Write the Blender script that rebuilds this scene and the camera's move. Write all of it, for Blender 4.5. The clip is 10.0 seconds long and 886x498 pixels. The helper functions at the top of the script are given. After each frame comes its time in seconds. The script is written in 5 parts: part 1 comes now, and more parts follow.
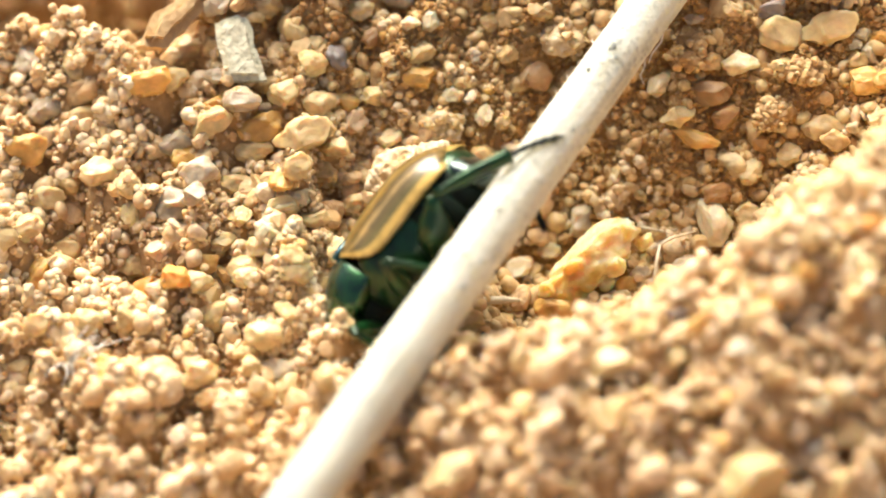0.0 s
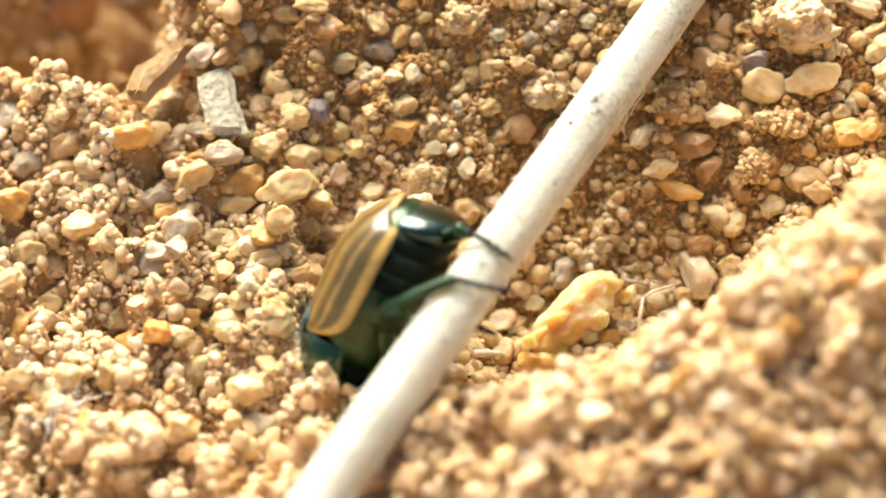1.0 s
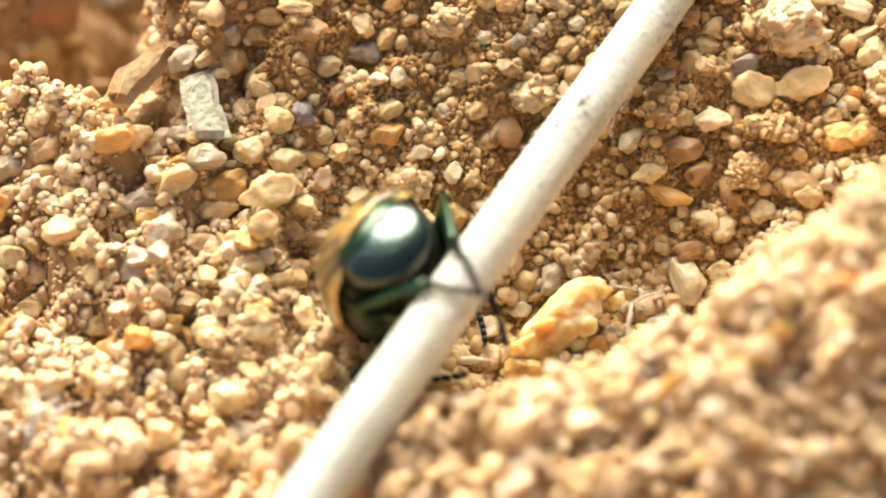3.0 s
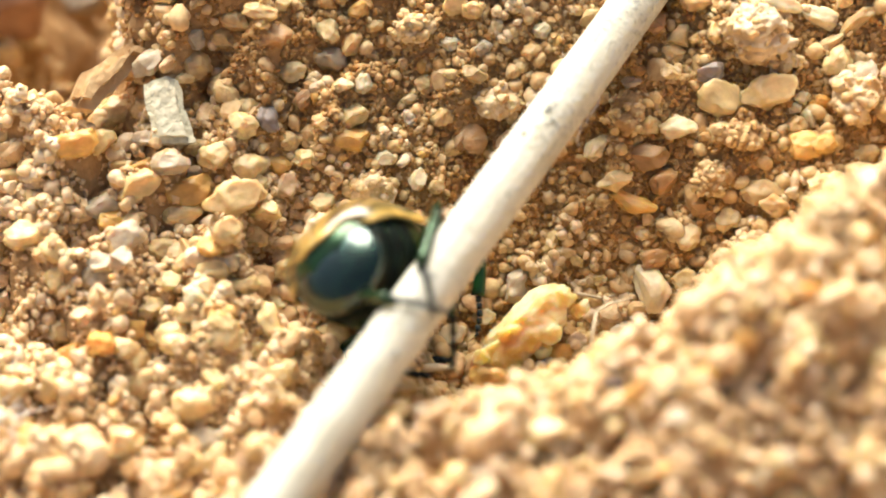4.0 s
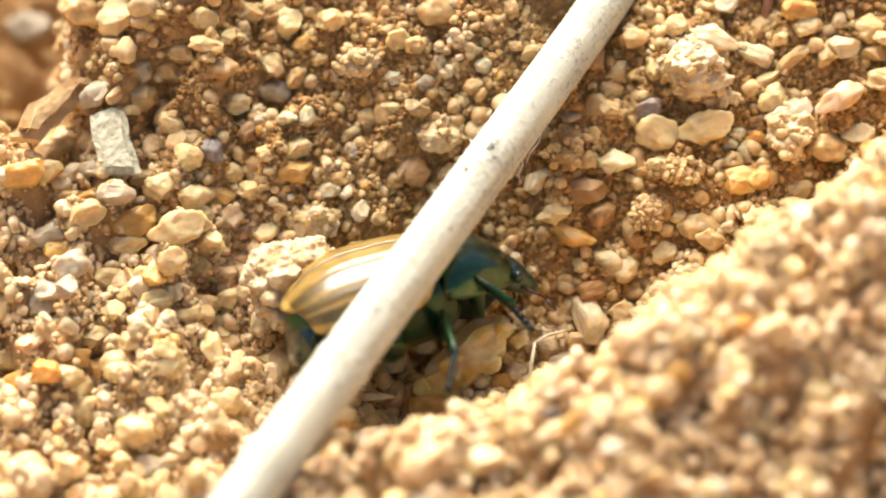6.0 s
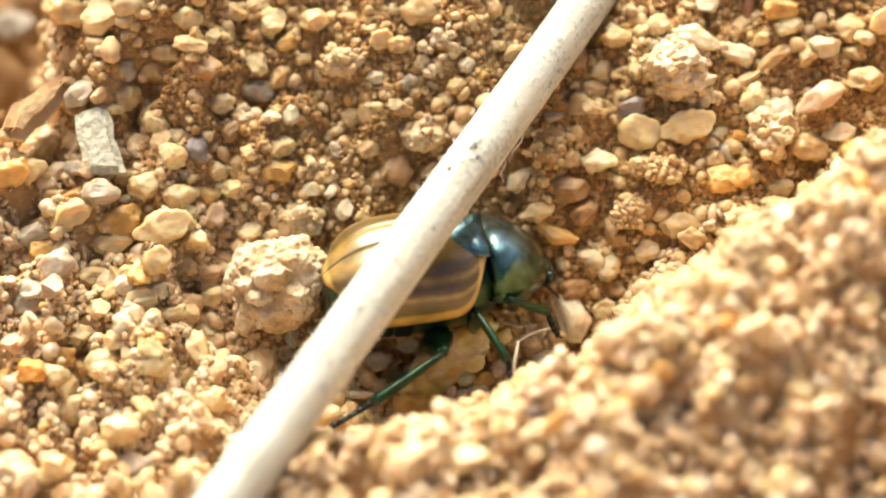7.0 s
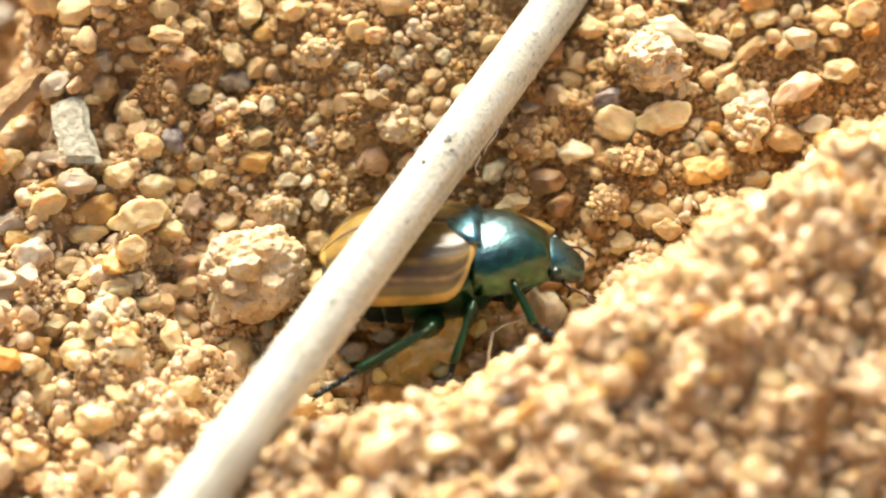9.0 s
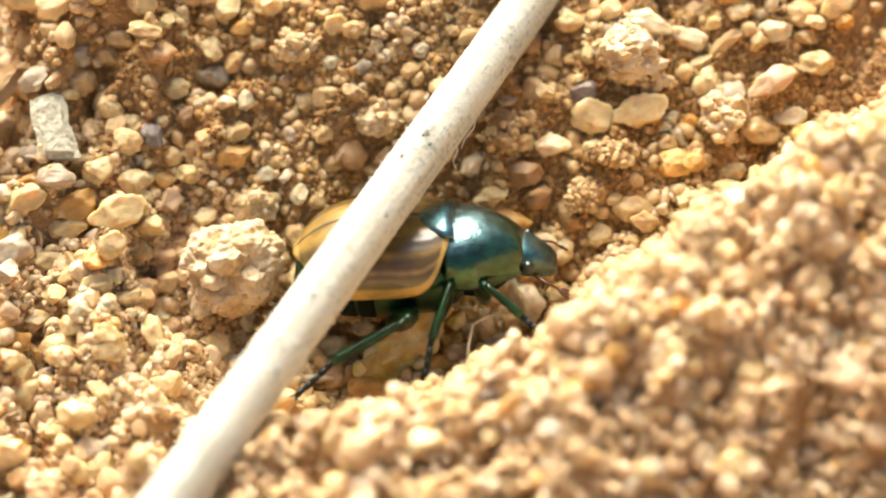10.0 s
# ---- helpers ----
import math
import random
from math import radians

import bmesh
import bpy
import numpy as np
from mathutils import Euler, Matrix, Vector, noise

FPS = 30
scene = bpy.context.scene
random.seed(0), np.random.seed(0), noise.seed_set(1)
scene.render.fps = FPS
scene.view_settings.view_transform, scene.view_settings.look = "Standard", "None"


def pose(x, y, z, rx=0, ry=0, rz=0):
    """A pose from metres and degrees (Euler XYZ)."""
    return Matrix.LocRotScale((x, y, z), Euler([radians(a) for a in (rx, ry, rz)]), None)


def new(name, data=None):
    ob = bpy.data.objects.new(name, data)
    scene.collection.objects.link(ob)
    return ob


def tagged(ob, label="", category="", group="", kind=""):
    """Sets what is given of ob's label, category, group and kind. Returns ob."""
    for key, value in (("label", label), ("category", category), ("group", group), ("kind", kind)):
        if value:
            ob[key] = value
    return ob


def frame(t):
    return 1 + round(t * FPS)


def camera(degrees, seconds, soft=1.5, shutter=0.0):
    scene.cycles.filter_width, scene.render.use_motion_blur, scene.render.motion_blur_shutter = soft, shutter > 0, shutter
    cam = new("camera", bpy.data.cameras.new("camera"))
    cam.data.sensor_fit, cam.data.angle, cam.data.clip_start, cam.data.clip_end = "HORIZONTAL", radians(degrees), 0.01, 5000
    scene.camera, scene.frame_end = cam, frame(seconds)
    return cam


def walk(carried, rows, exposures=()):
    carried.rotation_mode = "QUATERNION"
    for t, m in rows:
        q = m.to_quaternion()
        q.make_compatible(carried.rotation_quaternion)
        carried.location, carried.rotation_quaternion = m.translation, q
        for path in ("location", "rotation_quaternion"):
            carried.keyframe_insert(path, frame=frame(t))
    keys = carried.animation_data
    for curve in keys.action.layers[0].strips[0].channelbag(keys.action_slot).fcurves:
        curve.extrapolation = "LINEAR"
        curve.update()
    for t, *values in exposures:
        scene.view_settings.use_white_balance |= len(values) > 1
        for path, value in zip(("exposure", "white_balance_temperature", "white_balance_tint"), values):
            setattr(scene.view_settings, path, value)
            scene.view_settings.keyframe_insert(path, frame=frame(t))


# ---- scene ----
MM = 0.001  # the scene is written in millimetres: a sand pit a few centimetres across

# ---------------------------------------------------------------- camera
cam = camera(20.0, 10.0, soft=2.0)
cam.data.dof.use_dof = True
cam.data.dof.focus_distance = 0.1310
cam.data.dof.aperture_fstop = 18.0
EXPOSURE = 1.41
ROWS = [
    (0, -0.314, -100.150, 82.749, 48.365, 2.517, 2.192),
    (0.5, 0.374, -99.780, 82.844, 48.966, 2.520, 2.131),
    (1, 0.315, -99.567, 82.858, 49.362, 2.577, 1.994),
    (1.5, -0.080, -99.320, 82.651, 49.573, 2.612, 1.942),
    (2, -1.037, -99.069, 81.952, 49.747, 2.409, 1.725),
    (3.5, 0.297, -98.278, 81.077, 49.754, 2.135, 1.646),
    (4, -0.011, -98.089, 81.126, 49.773, 1.560, 1.258),
    (4.5, -0.199, -98.410, 81.193, 50.068, 1.008, 0.903),
    (5, -0.046, -98.680, 81.576, 50.291, 0.687, 0.677),
    (5.5, 0.378, -99.263, 82.004, 50.444, 0.571, 0.687),
    (7, -0.263, -99.619, 83.553, 50.060, 0.126, 0.049),
    (7.5, 0.000, -99.586, 83.562, 50.000, -0.000, 0.000),
    (8, 0.800, -99.785, 83.372, 50.074, 0.027, 0.171),
    (8.5, 1.165, -99.978, 83.118, 50.177, -0.004, 0.244),
    (9, 1.231, -100.074, 83.078, 50.132, 0.067, 0.210),
    (9.5, 0.212, -100.056, 83.581, 49.871, -0.146, -0.368),
    (10, 0.117, -99.956, 84.220, 49.569, -0.316, -0.724),
]
walk(cam, [(t, pose(x * MM, y * MM, z * MM, rx, ry, rz)) for t, x, y, z, rx, ry, rz in ROWS], exposures=[(0.0, EXPOSURE, 6420, 11.5), (10.0, EXPOSURE, 6420, 11.5)])

# ---------------------------------------------------------------- light
SUN_ELEV, SUN_AZ = 54.5, -18.0  # behind the pit, a little to the left of straight ahead
world = bpy.data.worlds.new("sky")
scene.world = world
world.use_nodes = True
wn = world.node_tree
sky = wn.nodes.new("ShaderNodeTexSky")
sky.sky_type = "NISHITA"
sky.sun_disc = False
sky.dust_density = 7.0
sky.air_density = 1.3
sky.sun_elevation = radians(SUN_ELEV)
sky.sun_rotation = radians(SUN_AZ)
wn.links.new(sky.outputs[0], wn.nodes["Background"].inputs[0])
wn.nodes["Background"].inputs[1].default_value = 0.05
sun = new("sun", bpy.data.lights.new("sun", "SUN"))
sun.data.energy = 4.2
sun.data.angle = radians(48.0)
sun.data.color = (1.0, 0.92, 0.76)
a, e = radians(SUN_AZ), radians(SUN_ELEV)
toward = Vector((math.sin(a) * math.cos(e), math.cos(a) * math.cos(e), math.sin(e)))
sun.matrix_world = toward.to_track_quat("Z", "Y").to_matrix().to_4x4()


# ---------------------------------------------------------------- materials
def material(name, rough=0.5, metallic=0.0, coat=0.0, spec=0.5):
    m = bpy.data.materials.new(name)
    m.use_nodes = True
    b = m.node_tree.nodes["Principled BSDF"]
    b.inputs["Roughness"].default_value = rough
    b.inputs["Metallic"].default_value = metallic
    b.inputs["Coat Weight"].default_value = coat
    b.inputs["Coat Roughness"].default_value = 0.16
    b.inputs["Coat IOR"].default_value = 1.6
    b.inputs["Specular IOR Level"].default_value = spec
    return m, m.node_tree.nodes, m.node_tree.links, b


def ramp(nodes, stops, mode="LINEAR"):
    r = nodes.new("ShaderNodeValToRGB")
    r.color_ramp.interpolation = mode
    while len(r.color_ramp.elements) < len(stops):
        r.color_ramp.elements.new(0.5)
    for el, (p, c) in zip(r.color_ramp.elements, stops):
        el.position, el.color = p, (*c, 1)
    return r


def noise_tex(nodes, links, scale, detail=4.0, rough=0.55):
    tc = nodes.new("ShaderNodeTexCoord")
    n = nodes.new("ShaderNodeTexNoise")
    n.inputs["Scale"].default_value = scale
    n.inputs["Detail"].default_value = detail
    n.inputs["Roughness"].default_value = rough
    links.new(tc.outputs["Object"], n.inputs["Vector"])
    return n


def mix(nodes, links, a, b, fac, kind="MIX"):
    m = nodes.new("ShaderNodeMix")
    m.data_type, m.blend_type = "RGBA", kind
    for s, v in ((m.inputs[6], a), (m.inputs[7], b), (m.inputs[0], fac)):
        if isinstance(v, (int, float)):
            s.default_value = v
        elif isinstance(v, tuple):
            s.default_value = (*v, 1)
        else:
            links.new(v, s)
    return m.outputs[2]


def bump(nodes, links, b, height, strength, dist):
    n = nodes.new("ShaderNodeBump")
    n.inputs["Strength"].default_value = strength
    n.inputs["Distance"].default_value = dist
    links.new(height, n.inputs["Height"])
    links.new(n.outputs[0], b.inputs["Normal"])


CREAM, TAN, AMBER, BROWN = (0.66, 0.495, 0.25), (0.57, 0.395, 0.185), (0.62, 0.37, 0.11), (0.42, 0.25, 0.11)
GREY, PALE, ORANGE, SLATE, PINK = (0.47, 0.385, 0.27), (0.68, 0.56, 0.36), (0.68, 0.34, 0.08), (0.23, 0.19, 0.17), (0.64, 0.455, 0.28)


def sand_material(name, stops, scale=2600, relief=0.00008):
    m, n, l, b = material(name, 0.5, spec=0.32)
    g = n.new("ShaderNodeNewGeometry")
    r = ramp(n, stops, "CONSTANT")
    l.new(g.outputs["Random Per Island"], r.inputs[0])
    t = noise_tex(n, l, scale, 3)
    shade = ramp(n, [(0.25, (0.76, 0.70, 0.64)), (0.6, (1.0, 1.0, 1.0))])
    l.new(t.outputs[0], shade.inputs[0])
    l.new(mix(n, l, r.outputs[0], shade.outputs[0], 1.0, "MULTIPLY"), b.inputs["Base Color"])
    rr = n.new("ShaderNodeMapRange")
    rr.inputs[3].default_value, rr.inputs[4].default_value = 0.28, 0.75
    l.new(g.outputs["Random Per Island"], rr.inputs[0])
    l.new(rr.outputs[0], b.inputs["Roughness"])
    b.inputs["Subsurface Weight"].default_value = 0.3
    b.inputs["Subsurface Radius"].default_value = (1.0, 0.6, 0.3)
    b.inputs["Subsurface Scale"].default_value = 0.0004
    bump(n, l, b, t.outputs[0], 0.5 if relief < 0.0001 else 1.0, relief)
    return m


M_FINE = sand_material("fine_sand", [(0, (0.46, 0.265, 0.10)), (0.2, (0.40, 0.225, 0.085)), (0.36, (0.52, 0.32, 0.13)), (0.5, (0.56, 0.375, 0.17)), (0.62, (0.38, 0.215, 0.08)), (0.8, (0.50, 0.31, 0.13)), (0.92, (0.54, 0.31, 0.105))])
M_CAKED = sand_material("caked_sand", [(0, (0.693, 0.493, 0.277)), (0.25, (0.756, 0.567, 0.353)), (0.5, (0.651, 0.452, 0.248)), (0.75, CREAM)], 1900, 0.0003)
M_DRY = sand_material("dry_sand", [(0, (0.735, 0.525, 0.296)), (0.2, (0.672, 0.462, 0.251)), (0.36, (0.735, 0.557, 0.343)), (0.5, (0.714, 0.541, 0.320)), (0.62, (0.630, 0.431, 0.228)), (0.8, (0.756, 0.546, 0.308)), (0.92, (0.714, 0.473, 0.228))])
M_COARSE = sand_material("coarse_sand", [(0, (0.62, 0.43, 0.215)), (0.18, CREAM), (0.46, (0.59, 0.40, 0.195)), (0.58, (0.68, 0.52, 0.30)), (0.72, (0.67, 0.475, 0.235)), (0.86, (0.54, 0.385, 0.21)), (0.90, (0.68, 0.49, 0.26)), (0.97, AMBER)])


M_BUFF = sand_material("buff_sand", [(0, (0.693, 0.515, 0.303)), (0.18, (0.756, 0.593, 0.383)), (0.42, (0.662, 0.478, 0.269)), (0.58, (0.777, 0.630, 0.434)), (0.74, (0.714, 0.525, 0.296)), (0.86, (0.588, 0.441, 0.296)), (0.91, (0.735, 0.557, 0.343)), (0.97, (0.693, 0.441, 0.171))])


def pebble_material(name, colour):
    m, n, l, b = material(name, 0.34)
    o = n.new("ShaderNodeObjectInfo")
    t = noise_tex(n, l, 1.6, 5)
    t2 = noise_tex(n, l, 9.0, 3)
    dark = tuple(c * 0.78 for c in colour)
    r = ramp(n, [(0.32, dark), (0.56, colour), (0.8, tuple(min(1, c * 1.2) for c in colour))])
    l.new(t.outputs[0], r.inputs[0])
    hs = n.new("ShaderNodeHueSaturation")
    mr = n.new("ShaderNodeMapRange")
    mr.inputs[3].default_value, mr.inputs[4].default_value = 0.88, 1.15
    l.new(o.outputs["Random"], mr.inputs[0])
    l.new(mr.outputs[0], hs.inputs["Value"])
    l.new(r.outputs[0], hs.inputs["Color"])
    l.new(hs.outputs[0], b.inputs["Base Color"])
    b.inputs["Subsurface Weight"].default_value = 0.6
    b.inputs["Subsurface Radius"].default_value = (1.0, 0.6, 0.3)
    b.inputs["Subsurface Scale"].default_value = 0.0008
    bump(n, l, b, t2.outputs[0], 0.4, 0.00010)
    return m


PEBBLE_MATS = {k: pebble_material(k + "_pebble", c) for k, c in dict(cream=CREAM, tan=TAN, amber=AMBER, brown=BROWN, grey=GREY, pale=PALE, orange=ORANGE, slate=SLATE, pink=PINK).items()}
PEBBLE_WORDS = dict(cream="cream-coloured", tan="tan", amber="amber-yellow", brown="brown", grey="dull grey-brown", pale="whitish translucent", orange="orange", slate="dark slate-grey", pink="pinkish-buff")


def plain(name, stops, scale, rough=0.6, bumps=0.4, dist=0.0001, **kw):
    m, n, l, b = material(name, rough, **kw)
    t = noise_tex(n, l, scale, 6)
    r = ramp(n, stops)
    l.new(t.outputs[0], r.inputs[0])
    l.new(r.outputs[0], b.inputs["Base Color"])
    bump(n, l, b, t.outputs[0], bumps, dist)
    return m


M_SOIL = plain("damp_sand", [(0.3, (0.32, 0.18, 0.075)), (0.55, (0.44, 0.27, 0.115)), (0.75, (0.52, 0.34, 0.16))], 1500, 0.8, 1.0, 0.0003)
M_PALESOIL = plain("cemented_sand", [(0.3, (0.46, 0.30, 0.135)), (0.43, (0.58, 0.42, 0.23)), (0.56, (0.69, 0.56, 0.38)), (0.76, (0.56, 0.38, 0.18))], 620, 0.6, 0.9, 0.0004)
M_FLAKE = plain("lichen_chip", [(0.3, (0.36, 0.34, 0.24)), (0.42, (0.58, 0.555, 0.41)), (0.72, (0.74, 0.70, 0.54))], 2600, 0.85, 0.8, 0.0002)
M_FRAG = plain("brown_chip", [(0.3, (0.44, 0.27, 0.12)), (0.6, (0.58, 0.40, 0.20)), (0.8, (0.66, 0.50, 0.30))], 700, 0.6, 0.5, 0.0002)
M_REDROCK = plain("red_brown_stone", [(0.3, (0.28, 0.13, 0.06)), (0.7, (0.44, 0.24, 0.12))], 400, 0.6)
M_FARSTONE = {k: plain(k + "_stone", [(0.3, tuple(v * 0.7 for v in c)), (0.7, c)], 500, 0.7) for k, c in dict(brown=(0.36, 0.20, 0.09), grey=(0.42, 0.37, 0.29), tan=(0.50, 0.34, 0.17), slate=(0.20, 0.17, 0.15)).items()}
M_HUSK = plain("pale_husk", [(0.3, (0.50, 0.40, 0.25)), (0.6, (0.78, 0.70, 0.52))], 1500, 0.6)
M_ROOT = plain("rootlet_bark", [(0.3, (0.20, 0.08, 0.04)), (0.7, (0.38, 0.20, 0.12))], 1500, 0.7)
M_FLUFF = plain("white_hair", [(0.3, (0.7, 0.68, 0.62)), (0.7, (0.85, 0.84, 0.80))], 900, 0.4, 0.1)


def straw_material():
    m, n, l, b = material("dry_straw", 0.8)
    tc = n.new("ShaderNodeTexCoord")
    mp = n.new("ShaderNodeMapping")
    mp.inputs["Scale"].default_value = (2600, 2600, 120)
    l.new(tc.outputs["Object"], mp.inputs[0])
    fib = n.new("ShaderNodeTexNoise")
    fib.inputs["Scale"].default_value, fib.inputs["Detail"].default_value = 1.0, 5
    l.new(mp.outputs[0], fib.inputs[0])
    big = noise_tex(n, l, 350, 4)
    spot = noise_tex(n, l, 3200, 3)
    zone = noise_tex(n, l, 160, 2)
    base = ramp(n, [(0.3, (0.45, 0.45, 0.385)), (0.5, (0.54, 0.545, 0.475)), (0.7, (0.60, 0.605, 0.54))])
    l.new(fib.outputs[0], base.inputs[0])
    tint = ramp(n, [(0.35, (0.90, 0.88, 0.84)), (0.6, (1, 1, 1))])
    l.new(big.outputs[0], tint.inputs[0])
    col = mix(n, l, base.outputs[0], tint.outputs[0], 1.0, "MULTIPLY")
    sp = ramp(n, [(0.56, (0, 0, 0)), (0.64, (0.6, 0.6, 0.6))])
    l.new(spot.outputs[0], sp.inputs[0])
    zn = ramp(n, [(0.34, (0, 0, 0)), (0.5, (1, 1, 1))])
    l.new(zone.outputs[0], zn.inputs[0])
    f = mix(n, l, sp.outputs[0], zn.outputs[0], 1.0, "MULTIPLY")
    l.new(mix(n, l, col, (0.22, 0.22, 0.20), f), b.inputs["Base Color"])
    b.inputs["Subsurface Weight"].default_value = 0.8
    b.inputs["Subsurface Radius"].default_value = (1.0, 0.9, 0.7)
    b.inputs["Subsurface Scale"].default_value = 0.0025
    grainy = n.new("ShaderNodeMath")
    grainy.operation = "ADD"
    l.new(fib.outputs[0], grainy.inputs[0])
    l.new(spot.outputs[0], grainy.inputs[1])
    bump(n, l, b, grainy.outputs[0], 0.9, 0.0002)
    return m


M_STRAW = straw_material()
M_MOULD = plain("dark_mould", [(0.35, (0.10, 0.11, 0.10)), (0.6, (0.26, 0.27, 0.25))], 3000, 0.8)


def amber_material():
    m, n, l, b = material("amber_stone", 0.36)
    t = noise_tex(n, l, 520, 6)
    r = ramp(n, [(0.3, (0.60, 0.385, 0.115)), (0.45, (0.70, 0.52, 0.215)), (0.58, (0.81, 0.69, 0.43)), (0.75, (0.65, 0.44, 0.145))])
    l.new(t.outputs[0], r.inputs[0])
    l.new(r.outputs[0], b.inputs["Base Color"])
    b.inputs["Subsurface Weight"].default_value = 1.0
    b.inputs["Subsurface Radius"].default_value = (1.0, 0.62, 0.28)
    b.inputs["Subsurface Scale"].default_value = 0.0018
    bump(n, l, b, t.outputs[0], 0.9, 0.0005)
    return m


M_AMBER = amber_material()


# beetle armour
def shell(name, c1, c2, rough, metallic, coat, spec=0.5):
    m, n, l, b = material(name, rough, metallic, coat, spec)
    t = noise_tex(n, l, 900, 4)
    fine = noise_tex(n, l, 9000, 2)
    r = ramp(n, [(0.35, c1), (0.65, c2)])
    l.new(t.outputs[0], r.inputs[0])
    l.new(r.outputs[0], b.inputs["Base Color"])
    bump(n, l, b, fine.outputs[0], 0.3, 0.00004)
    return m


def fore_shell(name, top, mid, low, z_low, z_high, rough=0.33):
    """Iridescent armour: steel-blue back paled with painted sky sheen, green down the flanks."""
    m, n, l, b = material(name, rough, 0.85, 1.0)
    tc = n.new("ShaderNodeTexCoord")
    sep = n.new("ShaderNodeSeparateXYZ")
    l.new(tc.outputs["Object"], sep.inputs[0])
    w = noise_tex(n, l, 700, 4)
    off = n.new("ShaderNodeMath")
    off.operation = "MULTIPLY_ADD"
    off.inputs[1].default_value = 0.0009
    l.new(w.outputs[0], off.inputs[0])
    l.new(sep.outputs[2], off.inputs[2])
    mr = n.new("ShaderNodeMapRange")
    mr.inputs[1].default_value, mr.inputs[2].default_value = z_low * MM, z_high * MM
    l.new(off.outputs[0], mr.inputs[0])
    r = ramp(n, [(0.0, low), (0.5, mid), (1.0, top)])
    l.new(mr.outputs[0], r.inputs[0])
    blot = ramp(n, [(0.38, (0.40, 0.46, 0.48)), (0.58, (1, 1, 1))])
    w2 = noise_tex(n, l, 1900, 3)
    l.new(w2.outputs[0], blot.inputs[0])
    l.new(mix(n, l, r.outputs[0], blot.outputs[0], 1.0, "MULTIPLY"), b.inputs["Base Color"])
    b.inputs["Coat Roughness"].default_value = 0.18
    fine = noise_tex(n, l, 7000, 2)
    bump(n, l, b, fine.outputs[0], 0.6, 0.00007)
    return m


# first colour: the blue of the back, lightened by a painted sky highlight
M_GREEN = fore_shell("blue_green_metal_sheen", (0.300, 0.500, 0.540), (0.014, 0.095, 0.055), (0.006, 0.072, 0.012), 1.35, 2.85, 0.22)
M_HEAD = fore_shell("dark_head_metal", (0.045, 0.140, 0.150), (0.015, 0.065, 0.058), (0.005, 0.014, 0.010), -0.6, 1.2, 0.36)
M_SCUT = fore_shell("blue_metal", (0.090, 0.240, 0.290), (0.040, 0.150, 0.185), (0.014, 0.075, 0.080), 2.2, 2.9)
# the pale top colour stands for sky reflected on the upper plate
M_TEAL = fore_shell("teal_green_metal_sheen", (0.090, 0.180, 0.190), (0.007, 0.036, 0.028), (0.003, 0.028, 0.006), -1.5, 1.5, 0.22)
M_BLACK = shell("black_green", (0.004, 0.010, 0.007), (0.010, 0.028, 0.016), 0.3, 0.2, 0.4)
M_FLANK = shell("flank_green_metal", (0.003, 0.016, 0.005), (0.007, 0.055, 0.012), 0.34, 0.5, 0.3)
M_LEG = shell("leg_green", (0.003, 0.016, 0.005), (0.006, 0.050, 0.011), 0.28, 0.55, 0.3)
M_BELLY = shell("belly_green", (0.003, 0.005, 0.004), (0.007, 0.015, 0.009), 0.6, 0.0, 0.0, 0.12)
M_TARSUS = shell("blue_black", (0.004, 0.008, 0.010), (0.010, 0.018, 0.020), 0.45, 0.2, 0.0, 0.35)
M_MOUTH = shell("brown_mouth", (0.05, 0.02, 0.01), (0.12, 0.05, 0.02), 0.4, 0.0, 0.2)


def elytra_material():
    m, n, l, b = material("striped_elytra", 0.34, 0.0, 0.5, 0.55)
    uv = n.new("ShaderNodeUVMap")
    uv.uv_map = "UVMap"
    sep = n.new("ShaderNodeSeparateXYZ")
    l.new(uv.outputs[0], sep.inputs[0])
    # across the wing case: suture, stripes, pale rim
    y, d, o = (0.58, 0.37, 0.09), (0.115, 0.070, 0.015), (0.30, 0.185, 0.042)
    across = ramp(n, [(0.0, (0.20, 0.14, 0.05)), (0.035, (0.26, 0.17, 0.06)), (0.06, o), (0.22, o), (0.30, d), (0.42, d), (0.50, o), (0.57, d), (0.66, d), (0.71, (0.36, 0.235, 0.075)), (0.76, d), (0.885, (0.15, 0.12, 0.035)), (0.925, y), (1.0, y)])
    wob = noise_tex(n, l, 500, 3)
    add = n.new("ShaderNodeMath")
    add.operation = "MULTIPLY_ADD"
    add.inputs[1].default_value = 0.10
    l.new(wob.outputs[0], add.inputs[0])
    l.new(sep.outputs[1], add.inputs[2])
    off = n.new("ShaderNodeMath")
    off.operation = "SUBTRACT"
    off.inputs[1].default_value = 0.05
    l.new(add.outputs[0], off.inputs[0])
    l.new(off.outputs[0], across.inputs[0])
    along = ramp(n, [(0.0, (0, 0, 0)), (0.895, (0, 0, 0)), (0.925, (1, 1, 1))])
    l.new(sep.outputs[0], along.inputs[0])
    c = mix(n, l, across.outputs[0], y, along.outputs[0])
    streak = noise_tex(n, l, 1100, 4)
    worn = ramp(n, [(0.36, (0.62, 0.64, 0.60)), (0.6, (1.0, 1.0, 1.0)), (0.75, (1.2, 1.12, 0.95))])
    l.new(streak.outputs[0], worn.inputs[0])
    l.new(mix(n, l, c, worn.outputs[0], 1.0, "MULTIPLY"), b.inputs["Base Color"])
    b.inputs["Coat Roughness"].default_value = 0.20
    b.inputs["Coat IOR"].default_value = 1.65
    pits = noise_tex(n, l, 5000, 2)
    bump(n, l, b, pits.outputs[0], 0.25, 0.00005)
    return m


M_ELYTRA = elytra_material()


